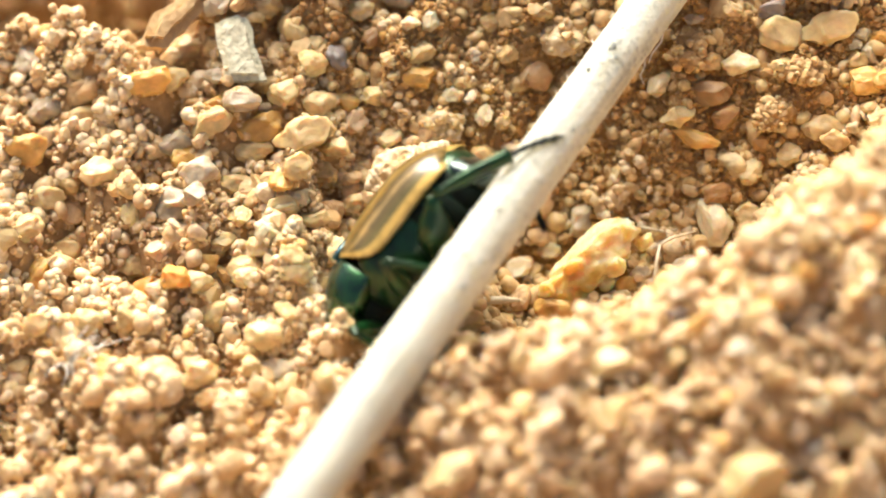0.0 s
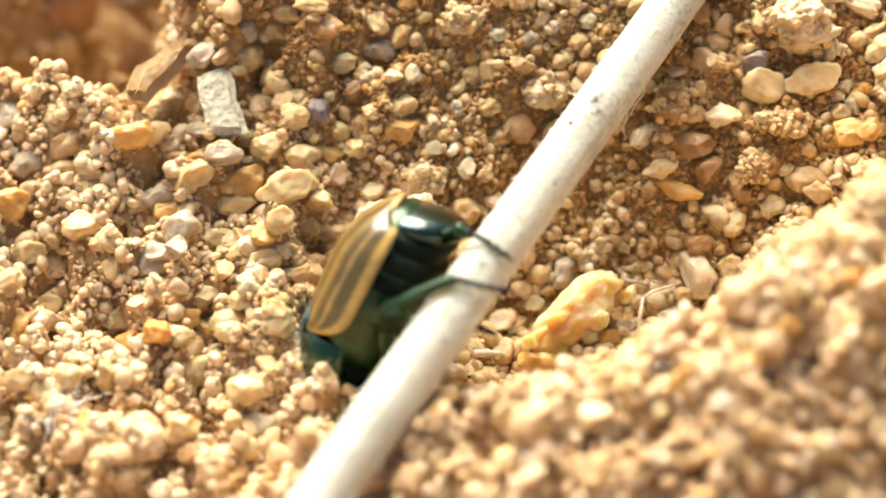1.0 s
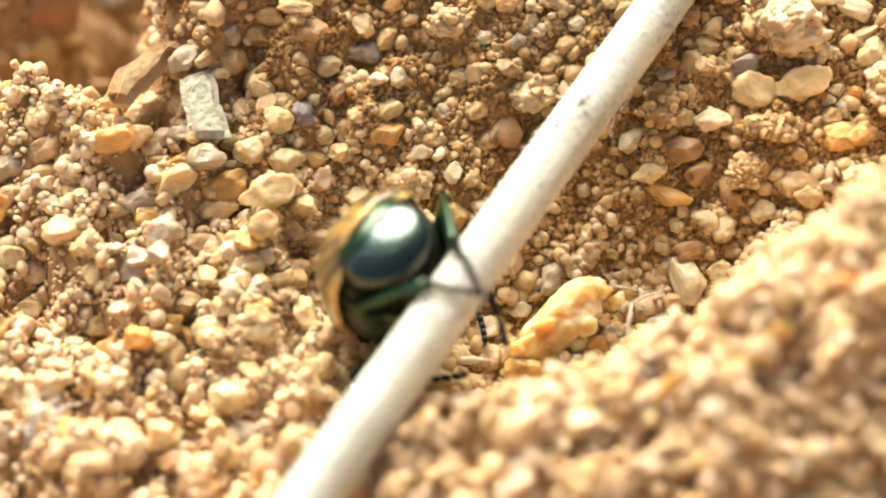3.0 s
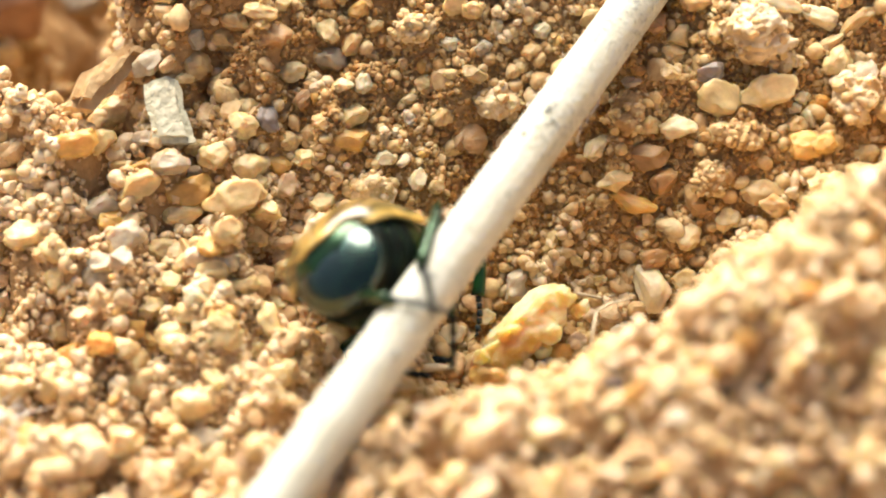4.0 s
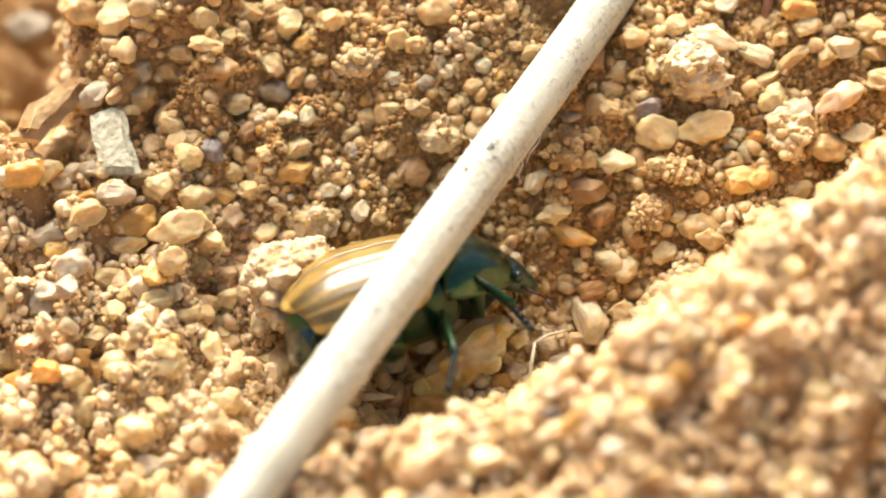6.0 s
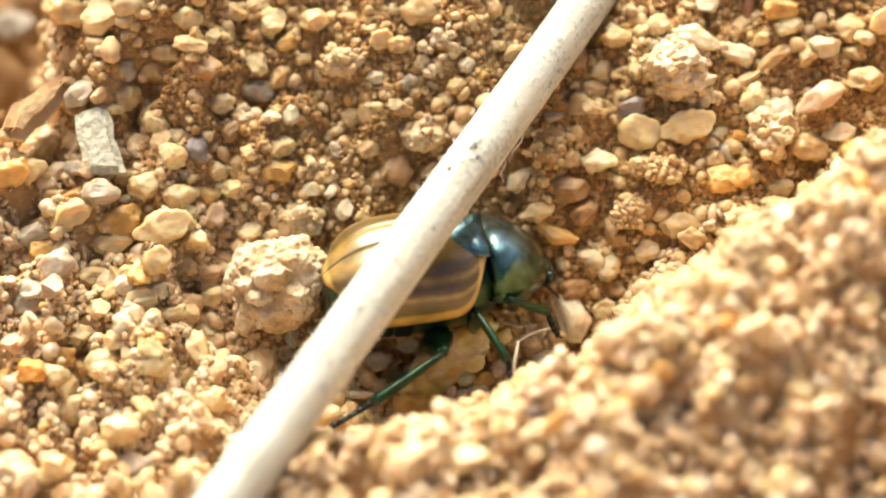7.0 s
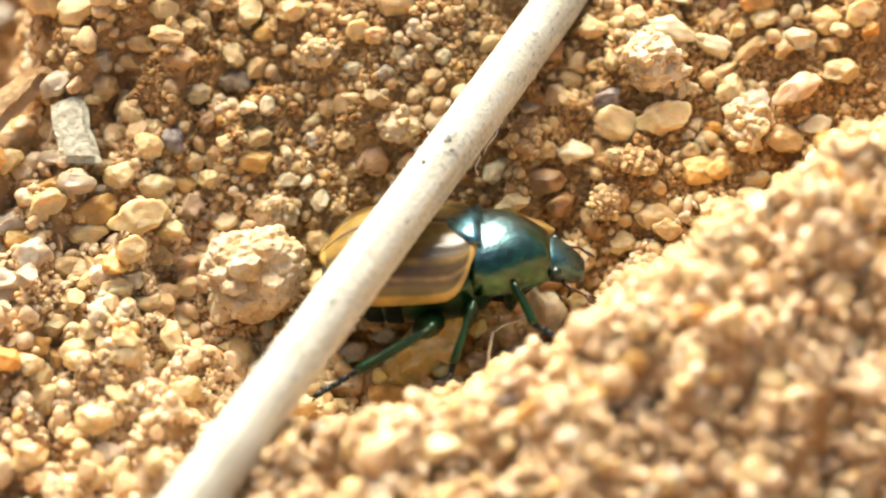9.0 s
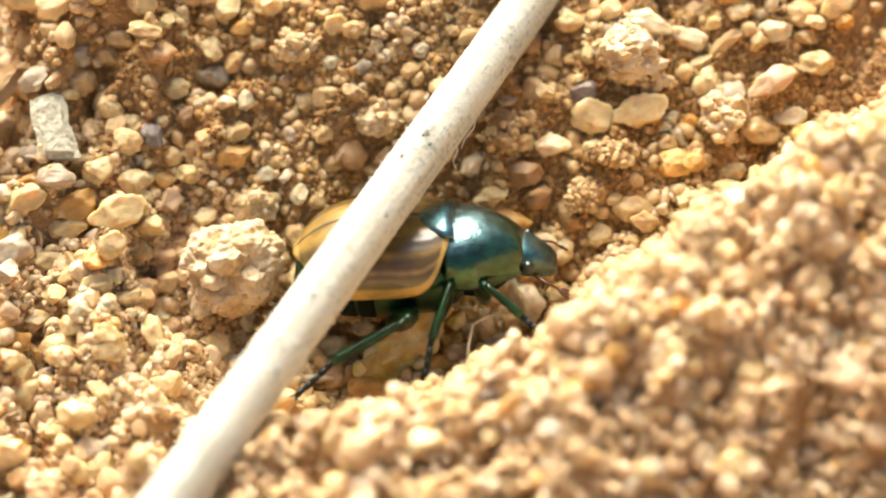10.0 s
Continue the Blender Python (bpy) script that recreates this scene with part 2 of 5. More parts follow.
# ---------------------------------------------------------------- mesh helpers
def part(name, bm, mat, parent=None, label="", smooth=True, scale=MM):
    """Links a bmesh written in millimetres as one mesh object."""
    me = bpy.data.meshes.new(name)
    if scale != 1:
        bmesh.ops.scale(bm, vec=(scale,) * 3, verts=bm.verts)
    bm.to_mesh(me)
    bm.free()
    me.materials.append(mat)
    me.polygons.foreach_set("use_smooth", [smooth] * len(me.polygons))
    ob = new(name, me)
    if parent:
        ob.parent = parent
    if label:
        tagged(ob, label)
    return ob


def rock_bm(l, w, h, seed, sub=3, rough=0.14, cuts=11):
    """A broken grain: a ball flattened by several random planes, then roughened."""
    rng = random.Random(seed)
    bm = bmesh.new()
    bmesh.ops.create_icosphere(bm, subdivisions=sub, radius=1.0)
    planes = []
    for _ in range(cuts):
        v = Vector((rng.gauss(0, 1), rng.gauss(0, 1), rng.gauss(0, 1))).normalized()
        planes.append((v, rng.uniform(0.55, 0.88)))
    shift = Vector((rng.uniform(0, 50), rng.uniform(0, 50), rng.uniform(0, 50)))
    for v in bm.verts:
        p = v.co.copy()
        for nrm, d in planes:
            s = p.dot(nrm) - d
            if s > 0:
                p -= nrm * s * 0.97
        p *= 1 + rough * noise.noise(v.co * 1.6 + shift) + rough * 0.45 * noise.noise(v.co * 4.5 + shift) + (rough * 0.3 * noise.noise(v.co * 10.0 + shift) if sub > 4 else 0.0)
        v.co = (p.x * l / 2, p.y * w / 2, p.z * h / 2)
    return bm


def tube_bm(points, radii, sides=10, cap=True):
    """A tapered round rod through points."""
    bm = bmesh.new()
    rings = []
    for i, p in enumerate(points):
        p = Vector(p)
        a = Vector(points[max(0, i - 1)])
        b = Vector(points[min(len(points) - 1, i + 1)])
        t = (b - a).normalized()
        u = t.orthogonal().normalized() if i == 0 else (rings_u - t * rings_u.dot(t)).normalized()
        rings_u = u
        v = t.cross(u)
        rings.append([bm.verts.new(p + (u * math.cos(k * math.tau / sides) + v * math.sin(k * math.tau / sides)) * radii[i]) for k in range(sides)])
    for r0, r1 in zip(rings, rings[1:]):
        for k in range(sides):
            bm.faces.new((r0[k], r0[(k + 1) % sides], r1[(k + 1) % sides], r1[k]))
    if cap:
        bm.faces.new(rings[0][::-1])
        bm.faces.new(rings[-1])
    return bm


def merge(bm, other):
    me = bpy.data.meshes.new("tmp")
    other.to_mesh(me)
    other.free()
    bm.from_mesh(me)
    bpy.data.meshes.remove(me)


def fused(ob, voxel):
    """Grow the overlapping shapes of one object into a single skin."""
    m = ob.modifiers.new("fuse", "REMESH")
    m.mode, m.voxel_size, m.use_smooth_shade = "VOXEL", voxel * MM, True
    me = bpy.data.meshes.new_from_object(ob.evaluated_get(bpy.context.evaluated_depsgraph_get()))
    ob.modifiers.clear()
    ob.data = me
    return ob


# ---------------------------------------------------------------- the lie of the sand
CREST_X = np.array([-19.3, -13.4, -7.2, -2.3, 3.1, 7.2, 11.3, 15.5, 19.8, 24.2, 40.0])
CREST_Y = np.array([-13.3, -13.5, -13.3, -13.1, -12.0, -10.3, -8.0, -5.5, -3.1, -1.2, 2.8])
CREST_Z = np.array([-8.2, -4.7, -1.6, -1.1, 0.5, 2.3, 4.3, 6.0, 7.8, 9.4, 13.0])
WAVES = []
_rng = random.Random(5)
for _lam, _amp, _num in ((9.0, 0.34, 6), (4.2, 0.42, 9), (2.3, 0.33, 12), (1.3, 0.16, 12)):
    for _ in range(_num):
        _th, _k = _rng.uniform(0, math.tau), math.tau / (_lam * _rng.uniform(0.8, 1.25))
        WAVES.append((_k * math.cos(_th), _k * math.sin(_th), _rng.uniform(0, math.tau), _amp / math.sqrt(_num) * 1.4))


def smooth_max(a, b, k):
    h = np.clip(0.5 + 0.5 * (a - b) / k, 0, 1)
    return b * (1 - h) + a * h + k * h * (1 - h)


def height(x, y, rough=True):
    """Height of the sand in millimetres: a slope that rises away, a pit in it, and a ridge before the pit."""
    x, y = np.asarray(x, float), np.asarray(y, float)
    yy = np.clip(y, -45, 24)
    yy = np.where(y > 16, 16 + 8 * (1 - np.exp(-(np.maximum(y, 16) - 16) / 8)), yy)
    yb = np.clip(y, -60, 60)
    bend = 0.5 * (yb + 1.0 - np.sqrt((yb + 1.0) ** 2 + 9.0))
    left = 1 / (1 + np.exp(np.clip((x + 9) / 2.5, -40, 40)))
    plane = 1.76 + 0.65 * (yy - 6.7) - 0.38 * bend * left + 0.14 * ((yy - 5) + np.sqrt((yy - 5) ** 2 + 6))
    plane = plane - 4.6 * np.exp(-(np.abs(x + 0.5) / 10.5) ** 2.6 - ((y + 0.6) / 5.0) ** 2)
    # two steeper banks high on the slope
    plane = plane + 1.9 / (1 + np.exp(-np.clip((y - 9.6) / 0.45, -40, 40))) * np.exp(-np.clip(np.abs((x + 17.0) / 5.2) ** 4, 0, 40))
    plane = plane + 1.4 / (1 + np.exp(-np.clip((y - 8.2) / 0.55, -40, 40))) * np.exp(-np.clip(np.abs((x - 0.3) / 4.2) ** 4, 0, 40))
    # a groove under the upper end of the straw
    plane = plane - 4.2 / (1 + np.exp(-np.clip((y - 11.0) / 0.8, -40, 40))) * np.exp(-np.clip(((x - 7.1 - 0.61 * (y - 12.85)) / 1.9) ** 2, 0, 40))
    # the slope breaks off towards the far corner
    u = -np.logaddexp(np.clip(x + 22.7, -60, 60), np.clip(9.4 - y, -60, 60))
    cut = 1 / (1 + np.exp(-np.clip(u, -40, 40) * 1.4)) - 0.95 / (1 + np.exp(-np.clip(u - 7.0, -40, 40) * 1.3))
    plane = plane - 19 * cut
    yc, zc = np.interp(x, CREST_X, CREST_Y), np.interp(x, CREST_X, CREST_Z)
    dy = np.clip(y, -45, 60) - yc
    s = np.sqrt(dy * dy + 1.0)
    w = 0.5 + 0.5 * dy / s
    face = -0.27 * s - 0.39 * ((-dy - 4.5) + np.sqrt((dy + 4.5) ** 2 + 4.0))
    ridge = zc + 0.6 + face * (1 - w) - 1.0 * s * w
    z = smooth_max(plane, ridge, 0.8)
    # further off the hollow ends in uneven open ground
    # the unseen rise behind the camera is added to cut low-sky reflections
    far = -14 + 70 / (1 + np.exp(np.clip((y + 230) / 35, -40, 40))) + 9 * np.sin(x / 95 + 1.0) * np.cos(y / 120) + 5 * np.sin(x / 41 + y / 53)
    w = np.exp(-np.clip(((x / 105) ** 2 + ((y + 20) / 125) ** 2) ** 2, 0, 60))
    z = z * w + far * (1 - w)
    if rough:
        near = (np.abs(x) < 60) & (np.abs(y) < 60)
        lumpy = 0.62 + 0.85 / (1 + np.exp(np.clip((x + 10.5) / 1.2, -40, 40))) + 0.75 / (1 + np.exp(np.clip(dy - 1.0, -40, 40)))
        r = lumpy * sum(a * np.sin(kx * x + ky * y + ph) for kx, ky, ph, a in WAVES)
        z = z + np.where(near, r, 0)
    return z


def spread(lo, hi, step, far):
    inner = np.arange(lo, hi + step / 2, step)
    out, d, g = [], step, 0.0
    while g < far:
        d *= 1.35
        g += d
        out.append(g)
    out = np.array(out)
    return np.concatenate([(lo - out)[::-1], inner, hi + out])


def mesh_from_arrays(name, verts, faces, mat, smooth):
    me = bpy.data.meshes.new(name)
    n = faces.shape[1]
    me.vertices.add(len(verts))
    me.vertices.foreach_set("co", np.ascontiguousarray(verts, np.float32).ravel())
    me.loops.add(faces.size)
    me.loops.foreach_set("vertex_index", faces.astype(np.int32).ravel())
    me.polygons.add(len(faces))
    me.polygons.foreach_set("loop_start", np.arange(0, faces.size, n, dtype=np.int32))
    me.polygons.foreach_set("use_smooth", smooth if isinstance(smooth, np.ndarray) else np.full(len(faces), smooth))
    me.materials.append(mat)
    me.update(calc_edges=True)
    return new(name, me)


def build_ground():
    xs, ys = spread(-40, 42, 0.35, 30000), spread(-30, 34, 0.35, 30000)
    gx, gy = np.meshgrid(xs, ys)
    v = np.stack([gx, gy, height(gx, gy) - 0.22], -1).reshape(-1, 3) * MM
    i = np.arange(len(xs) * len(ys)).reshape(len(ys), len(xs))
    f = np.stack([i[:-1, :-1], i[:-1, 1:], i[1:, 1:], i[1:, :-1]], -1).reshape(-1, 4)
    ob = mesh_from_arrays("ground", v, f, M_SOIL, True)
    return tagged(ob, "sloping yellow-brown sand with a pit and a ridge", "sand", kind="structure")


build_ground()


def ico(sub):
    bm = bmesh.new()
    bmesh.ops.create_icosphere(bm, subdivisions=sub, radius=1.0)
    bm.verts.ensure_lookup_table()
    v = np.array([p.co[:] for p in bm.verts])
    f = np.array([[p.index for p in q.verts] for q in bm.faces])
    bm.free()
    return v, f


def rotations(rng, n):
    q = rng.normal(size=(n, 4))
    q /= np.linalg.norm(q, axis=1)[:, None]
    w, x, y, z = q.T
    return np.stack([1 - 2 * (y * y + z * z), 2 * (x * y - z * w), 2 * (x * z + y * w),
                     2 * (x * y + z * w), 1 - 2 * (x * x + z * z), 2 * (y * z - x * w),
                     2 * (x * z - y * w), 2 * (y * z + x * w), 1 - 2 * (x * x + y * y)], -1).reshape(n, 3, 3)


def grains(name, label, centres, sizes, sub, jitter, mat, seed, smooth=0.5, flats=6):
    """Many loose grains as one heap: each a cut and dented ball of its own shape and turn."""
    rng = np.random.default_rng(seed)
    tv, tf = ico(sub)
    n, m = len(centres), len(tv)
    out = np.empty((n, m, 3))
    for lo in range(0, n, 4000):
        hi = min(n, lo + 4000)
        k = hi - lo
        p = np.repeat(tv[None], k, 0)
        for _ in range(flats):  # flats
            nrm = rng.normal(size=(k, 1, 3))
            nrm /= np.linalg.norm(nrm, axis=2, keepdims=True)
            s = np.maximum((p * nrm).sum(2, keepdims=True) - rng.uniform(0.5, 0.92, (k, 1, 1)), 0)
            p = p - nrm * s * 0.95
        p = p * (1 + jitter * rng.uniform(-1, 1, (k, m, 1)))
        p = p * (sizes[lo:hi, None, None] / 2 * rng.uniform(0.7, 1.45, (k, 1, 3)))
        p = np.einsum("kij,kmj->kmi", rotations(rng, k), p)
        out[lo:hi] = p + centres[lo:hi, None, :]
    f = (tf[None] + (np.arange(n) * m)[:, None, None]).reshape(-1, 3)
    sm = np.repeat(rng.uniform(size=n) < smooth, len(tf))
    ob = mesh_from_arrays(name, out.reshape(-1, 3) * MM, f, mat, sm)
    return tagged(ob, label, "sand", kind="stuff")


def scatter(seed, n, x0, x1, y0, y1, keep=None):
    rng = np.random.default_rng(seed)
    x, y = rng.uniform(x0, x1, n), rng.uniform(y0, y1, n)
    if keep is not None:
        k = rng.uniform(size=n) < keep(x, y)
        x, y = x[k], y[k]
    return x, y, rng


def ridge_side(x, y):
    """1 on the ridge and its near face, 0 beyond it."""
    return (y < np.interp(x, CREST_X, CREST_Y) + 2.0) & (x > -9)


def patchy(x, y):
    """Where the coarse grains gather, 0 to 1."""
    r = np.sin(0.55 * x + 0.31 * y + 0.4) + np.sin(-0.42 * x + 0.66 * y + 2.1) + np.sin(0.9 * x - 0.5 * y + 4.0) + 0.8 * np.sin(1.3 * x + 1.1 * y + 1.0)
    return np.clip(0.5 + 0.28 * r, 0.05, 1.0)


def free_of(x, y, slack=0.85):
    """True where no larger thing lies."""
    ok = np.ones(len(x), bool)
    for a, b, r in PLACED:
        ok &= (x - a) ** 2 + ((y - b) * 0.85) ** 2 > (r * slack) ** 2
    return ok


def bare_wall(x, y):
    """1 on the back wall of the pit, where fine brown sand lies open between the pebbles, 0 elsewhere."""
    edge = 1 / (1 + np.exp(-np.clip((y - 2.2 + 0.9 * np.sin(0.7 * x) - 0.12 * np.maximum(x - 6, 0)) * 1.5, -40, 40)))
    west = 1 / (1 + np.exp(-np.clip((x + 15.0 + 1.2 * np.sin(0.9 * y)) * 0.9, -40, 40)))
    return edge * west


def build_sand():
    # fine matrix
    x, y, rng = scatter(11, 36000, -34, 27, -21, 19)
    px, py, _ = scatter(13, 40000, -17, 24, -9, 15)
    x, y = np.concatenate([x, px]), np.concatenate([y, py])
    s = rng.lognormal(math.log(0.25), 0.34, len(x))
    z = height(x, y) + rng.uniform(-0.12, 0.16, len(x))
    dry = (y < np.interp(x, CREST_X, CREST_Y) + 3.5 + rng.normal(0, 1.3, len(x))) & (x > -9 + rng.normal(0, 1.0, len(x)))
    dry |= (x < -8.5 + rng.normal(0, 1.2, len(x))) & (y < 3.5 + 0.25 * np.maximum(0, -10 - x) + rng.normal(0, 1.0, len(x)))
    grains("fine_sand", "fine yellow-brown sand grains covering the slope", np.stack([x, y, z], -1)[~dry], s[~dry], 1, 0.10, M_FINE, 12, 0.3)
    grains("dry_sand", "fine dry pale sand grains on the ridge", np.stack([x, y, z], -1)[dry], s[dry] * 1.15, 1, 0.10, M_DRY, 14, 0.3)
    # middling grains
    x, y, rng = scatter(21, 18500, -34, 27, -21, 19, lambda x, y: np.where(ridge_side(x, y), 0.75, np.where(x < -8, 1.0, 0.8) * patchy(x, y)) * (1 - 0.78 * bare_wall(x, y)))
    s = np.clip(rng.lognormal(math.log(0.58), 0.36, len(x)), 0.3, 1.3) * np.where(ridge_side(x, y), 0.82, 1.0)
    z = height(x, y) + s * rng.uniform(-0.1, 0.42, len(x))
    qx, qy, _ = scatter(23, 5200, -13, 16, -10, 12, lambda x, y: np.where(ridge_side(x, y), 0.0, 0.75 * (1 - 0.45 * bare_wall(x, y))))
    qs = np.clip(rng.lognormal(math.log(0.42), 0.3, len(qx)), 0.26, 0.85)
    x, y, s = np.concatenate([x, qx]), np.concatenate([y, qy]), np.concatenate([s, qs])
    z = np.concatenate([z, height(qx, qy) + qs * rng.uniform(-0.15, 0.35, len(qx))])
    k = free_of(x, y)
    pale = ridge_side(x, y) | ((x < -8.5) & (y < 3.5 + 0.25 * np.maximum(0, -10 - x)))
    grains("coarse_sand", "coarse mixed tan, amber and cream sand grains", np.stack([x, y, z], -1)[k & ~pale], s[k & ~pale], 2, 0.03, M_COARSE, 22, 0.7, 5)
    grains("pale_coarse_sand", "coarse dry cream and buff sand grains", np.stack([x, y, z], -1)[k & pale], s[k & pale] * 0.85, 2, 0.03, M_BUFF, 24, 0.7, 5)
    # the largest of the loose grains
    x, y, rng = scatter(31, 1750, -34, 27, -21, 19, lambda x, y: np.where(ridge_side(x, y), 0.22, 0.8 * patchy(x, y)) * (1 - 0.70 * bare_wall(x, y)))
    s = np.clip(rng.lognormal(math.log(0.85), 0.25, len(x)), 0.6, 1.5)
    z = height(x, y) + s * rng.uniform(-0.1, 0.3, len(x))
    k = free_of(x, y, 1.1)
    grains("grit", "loose rounded grit in tan, cream and grey", np.stack([x, y, z], -1)[k], s[k], 3, 0.015, M_COARSE, 32, 0.8, 6)
    # caked lumps, half sunk
    x, y, rng = scatter(61, 1250, -34, 27, -21, 17, lambda x, y: np.where(ridge_side(x, y), 0.55, np.where(x < -5, 0.95, 0.35)) * (1 - 0.95 * bare_wall(x, y)))
    s = np.clip(rng.lognormal(math.log(1.05), 0.32, len(x)), 0.6, 2.2)
    z = height(x, y) + s * rng.uniform(-0.15, 0.15, len(x))
    k = free_of(x, y, 1.15)
    grains("caked_sand", "pale lumps of caked sand half sunk in the slope", np.stack([x, y, z], -1)[k], s[k], 3, 0.03, M_CAKED, 62, 1.0)
    # crumbs that stick together in small heaps
    rng = np.random.default_rng(51)
    c = []
    hx, hy = rng.uniform(-33, 26, 420), rng.uniform(-20, 15, 420)
    keep = rng.uniform(size=420) > 0.95 * bare_wall(hx, hy)
    for x0, y0 in zip(hx[keep], hy[keep]):
        r, n = rng.uniform(0.5, 1.35), rng.integers(12, 34)
        d = rng.normal(size=(n, 3))
        d /= np.linalg.norm(d, axis=1)[:, None]
        d *= r * rng.uniform(0.6, 1.0, (n, 1))
        x, y = x0 + d[:, 0], y0 + d[:, 1]
        c.append(np.stack([x, y, height(x, y) + np.abs(d[:, 2]) * 0.95], -1))
    c = np.concatenate(c)
    s = np.clip(rng.lognormal(math.log(0.44), 0.35, len(c)), 0.2, 0.95)
    k = free_of(c[:, 0], c[:, 1])
    grains("crumbs", "small heaps of sand grains stuck together", c[k], s[k], 2, 0.035, M_BUFF, 52, 0.6)


# ---------------------------------------------------------------- pebbles
PEBBLE_MESHES = {}
SHAPES = 9


PLACED = []  # where something larger already lies: x, y, radius


def pebble(x, y, long, short, turn, colour, lift=0.42):
    """One pebble, sizes in millimetres, turned in the plane of the slope."""
    rng = random.Random(round(x * 137 + y * 911, 3))
    key = (colour, rng.randrange(SHAPES))
    if key not in PEBBLE_MESHES:
        bm = rock_bm(2, 2, 2, hash_of(key), 4, 0.24, 9)
        me = bpy.data.meshes.new("pebble")
        bm.to_mesh(me)
        bm.free()
        me.materials.append(PEBBLE_MATS[colour])
        me.polygons.foreach_set("use_smooth", [True] * len(me.polygons))
        PEBBLE_MESHES[key] = me
    ob = new("pebble", PEBBLE_MESHES[key])
    thick = short * rng.uniform(0.75, 1.0)
    z = float(height(x, y)) + thick * lift
    ob.matrix_world = pose(x * MM, y * MM, z * MM, 33 + rng.uniform(-15, 15), rng.uniform(-15, 15), 0) @ pose(0, 0, 0, rng.uniform(-25, 25), 0, turn) @ Matrix.Diagonal((long / 2 * 1.14 * MM, short / 2 * 1.14 * MM, thick / 2 * 1.08 * MM, 1))
    PLACED.append((x, y, (long + short) / 4))
    size = "small" if long < 1.35 else "larger"
    shape = "long" if long > 1.6 * short else "rounded angular"
    return tagged(ob, f"{size} {PEBBLE_WORDS[colour]} {shape} pebble lying in the sand", "pebble", group="pebbles in the sand")


def hash_of(key):
    return sum(ord(c) * (i + 3) for i, c in enumerate(key[0])) + 97 * key[1]


pebble(-12.51, 7.97, 1.63, 1.11, -20, "cream")
pebble(-9.21, 5.12, 1.65, 1.26, 10, "amber")
pebble(-10.42, 9.64, 1.33, 1.15, 60, "cream")
pebble(-9.83, 11.14, 1.82, 1.52, 20, "cream")
pebble(-7.47, 10.87, 1.45, 1.27, 0, "cream")
pebble(-6.59, 11.51, 0.97, 0.85, 0, "cream")
pebble(-8.89, 10.28, 0.97, 0.79, 0, "amber")
pebble(-1.68, 10.93, 1.88, 1.52, 10, "tan")
pebble(-2.86, 9.39, 1.09, 0.96, 0, "tan")
pebble(-10.37, 9.04, 1.52, 1.34, -40, "grey")
pebble(-9.22, 6.01, 1.50, 1.26, 20, "cream")
pebble(-13.42, 5.50, 1.44, 1.08, -50, "slate")
pebble(-14.70, 6.46, 1.44, 1.14, 0, "tan")
pebble(-14.79, 5.03, 1.43, 1.14, -20, "cream")
pebble(-17.42, 8.20, 1.69, 1.51, 30, "tan")
pebble(-19.74, 7.63, 1.63, 1.33, 60, "grey")
pebble(-15.19, 9.30, 1.39, 1.14, 0, "tan")
pebble(-17.36, 8.79, 1.32, 0.96, 20, "grey")
pebble(-15.90, 9.25, 1.27, 1.03, 0, "tan")
pebble(-13.12, 8.09, 1.68, 1.38, 10, "brown")
pebble(-8.54, 7.28, 1.32, 0.84, 70, "pale")
pebble(-9.22, 9.24, 1.27, 1.03, 60, "tan")
pebble(-9.61, 6.84, 0.96, 0.84, 0, "pale")
pebble(-7.51, 4.78, 0.96, 0.84, 0, "pale")
pebble(-5.80, 3.96, 1.08, 0.90, 80, "pale")
pebble(-6.93, 5.27, 1.02, 0.84, 20, "tan")
pebble(-17.52, 3.02, 2.39, 1.55, 30, "amber")
pebble(-18.50, 3.06, 1.84, 1.49, 0, "grey")
pebble(-16.14, 4.18, 1.97, 1.38, 20, "cream")
pebble(-14.42, 3.74, 1.61, 1.32, 10, "cream")
pebble(-12.75, 3.63, 1.50, 1.26, 30, "pink")
pebble(-13.08, 4.63, 1.26, 1.08, 0, "amber")
pebble(-20.17, 2.36, 2.02, 1.54, 10, "cream")
pebble(-21.96, 2.08, 1.73, 1.19, 10, "grey")
pebble(-21.57, 1.73, 1.96, 1.43, 0, "amber")
pebble(-15.13, 1.45, 2.72, 1.77, 20, "cream")
pebble(-17.92, 2.12, 1.85, 1.19, 10, "cream")
pebble(-7.82, 3.52, 2.41, 1.38, 30, "cream")
pebble(-2.88, 5.86, 1.69, 1.45, 40, "brown")
pebble(12.90, 10.10, 2.35, 1.44, -10, "pale")
pebble(15.27, 9.83, 2.24, 1.03, -15, "pale")
pebble(13.52, 12.28, 1.34, 1.16, 0, "pale")
pebble(9.86, 6.93, 2.35, 1.81, -30, "cream")
pebble(12.38, 6.52, 2.88, 1.68, 10, "cream")
pebble(9.45, 7.59, 1.38, 1.02, 0, "slate")
pebble(14.59, 6.24, 0.97, 0.78, 90, "pale")
pebble(14.24, 7.02, 0.84, 0.72, 0, "pale")
pebble(15.14, 6.87, 0.97, 0.66, 20, "orange")
pebble(7.75, 5.81, 1.75, 1.45, 0, "pale")
pebble(6.22, 5.86, 1.32, 1.08, 0, "tan")
pebble(6.12, 4.69, 2.11, 1.32, 0, "brown")
pebble(7.13, 4.12, 1.63, 1.33, 40, "brown")
pebble(4.50, 3.66, 1.74, 1.02, 30, "cream")
pebble(5.42, 3.22, 2.34, 1.08, -15, "amber")
pebble(3.49, 5.31, 1.57, 1.08, 60, "pale")
pebble(14.12, 4.35, 1.85, 1.31, 10, "amber")
pebble(15.22, 4.47, 1.43, 1.13, 40, "amber")
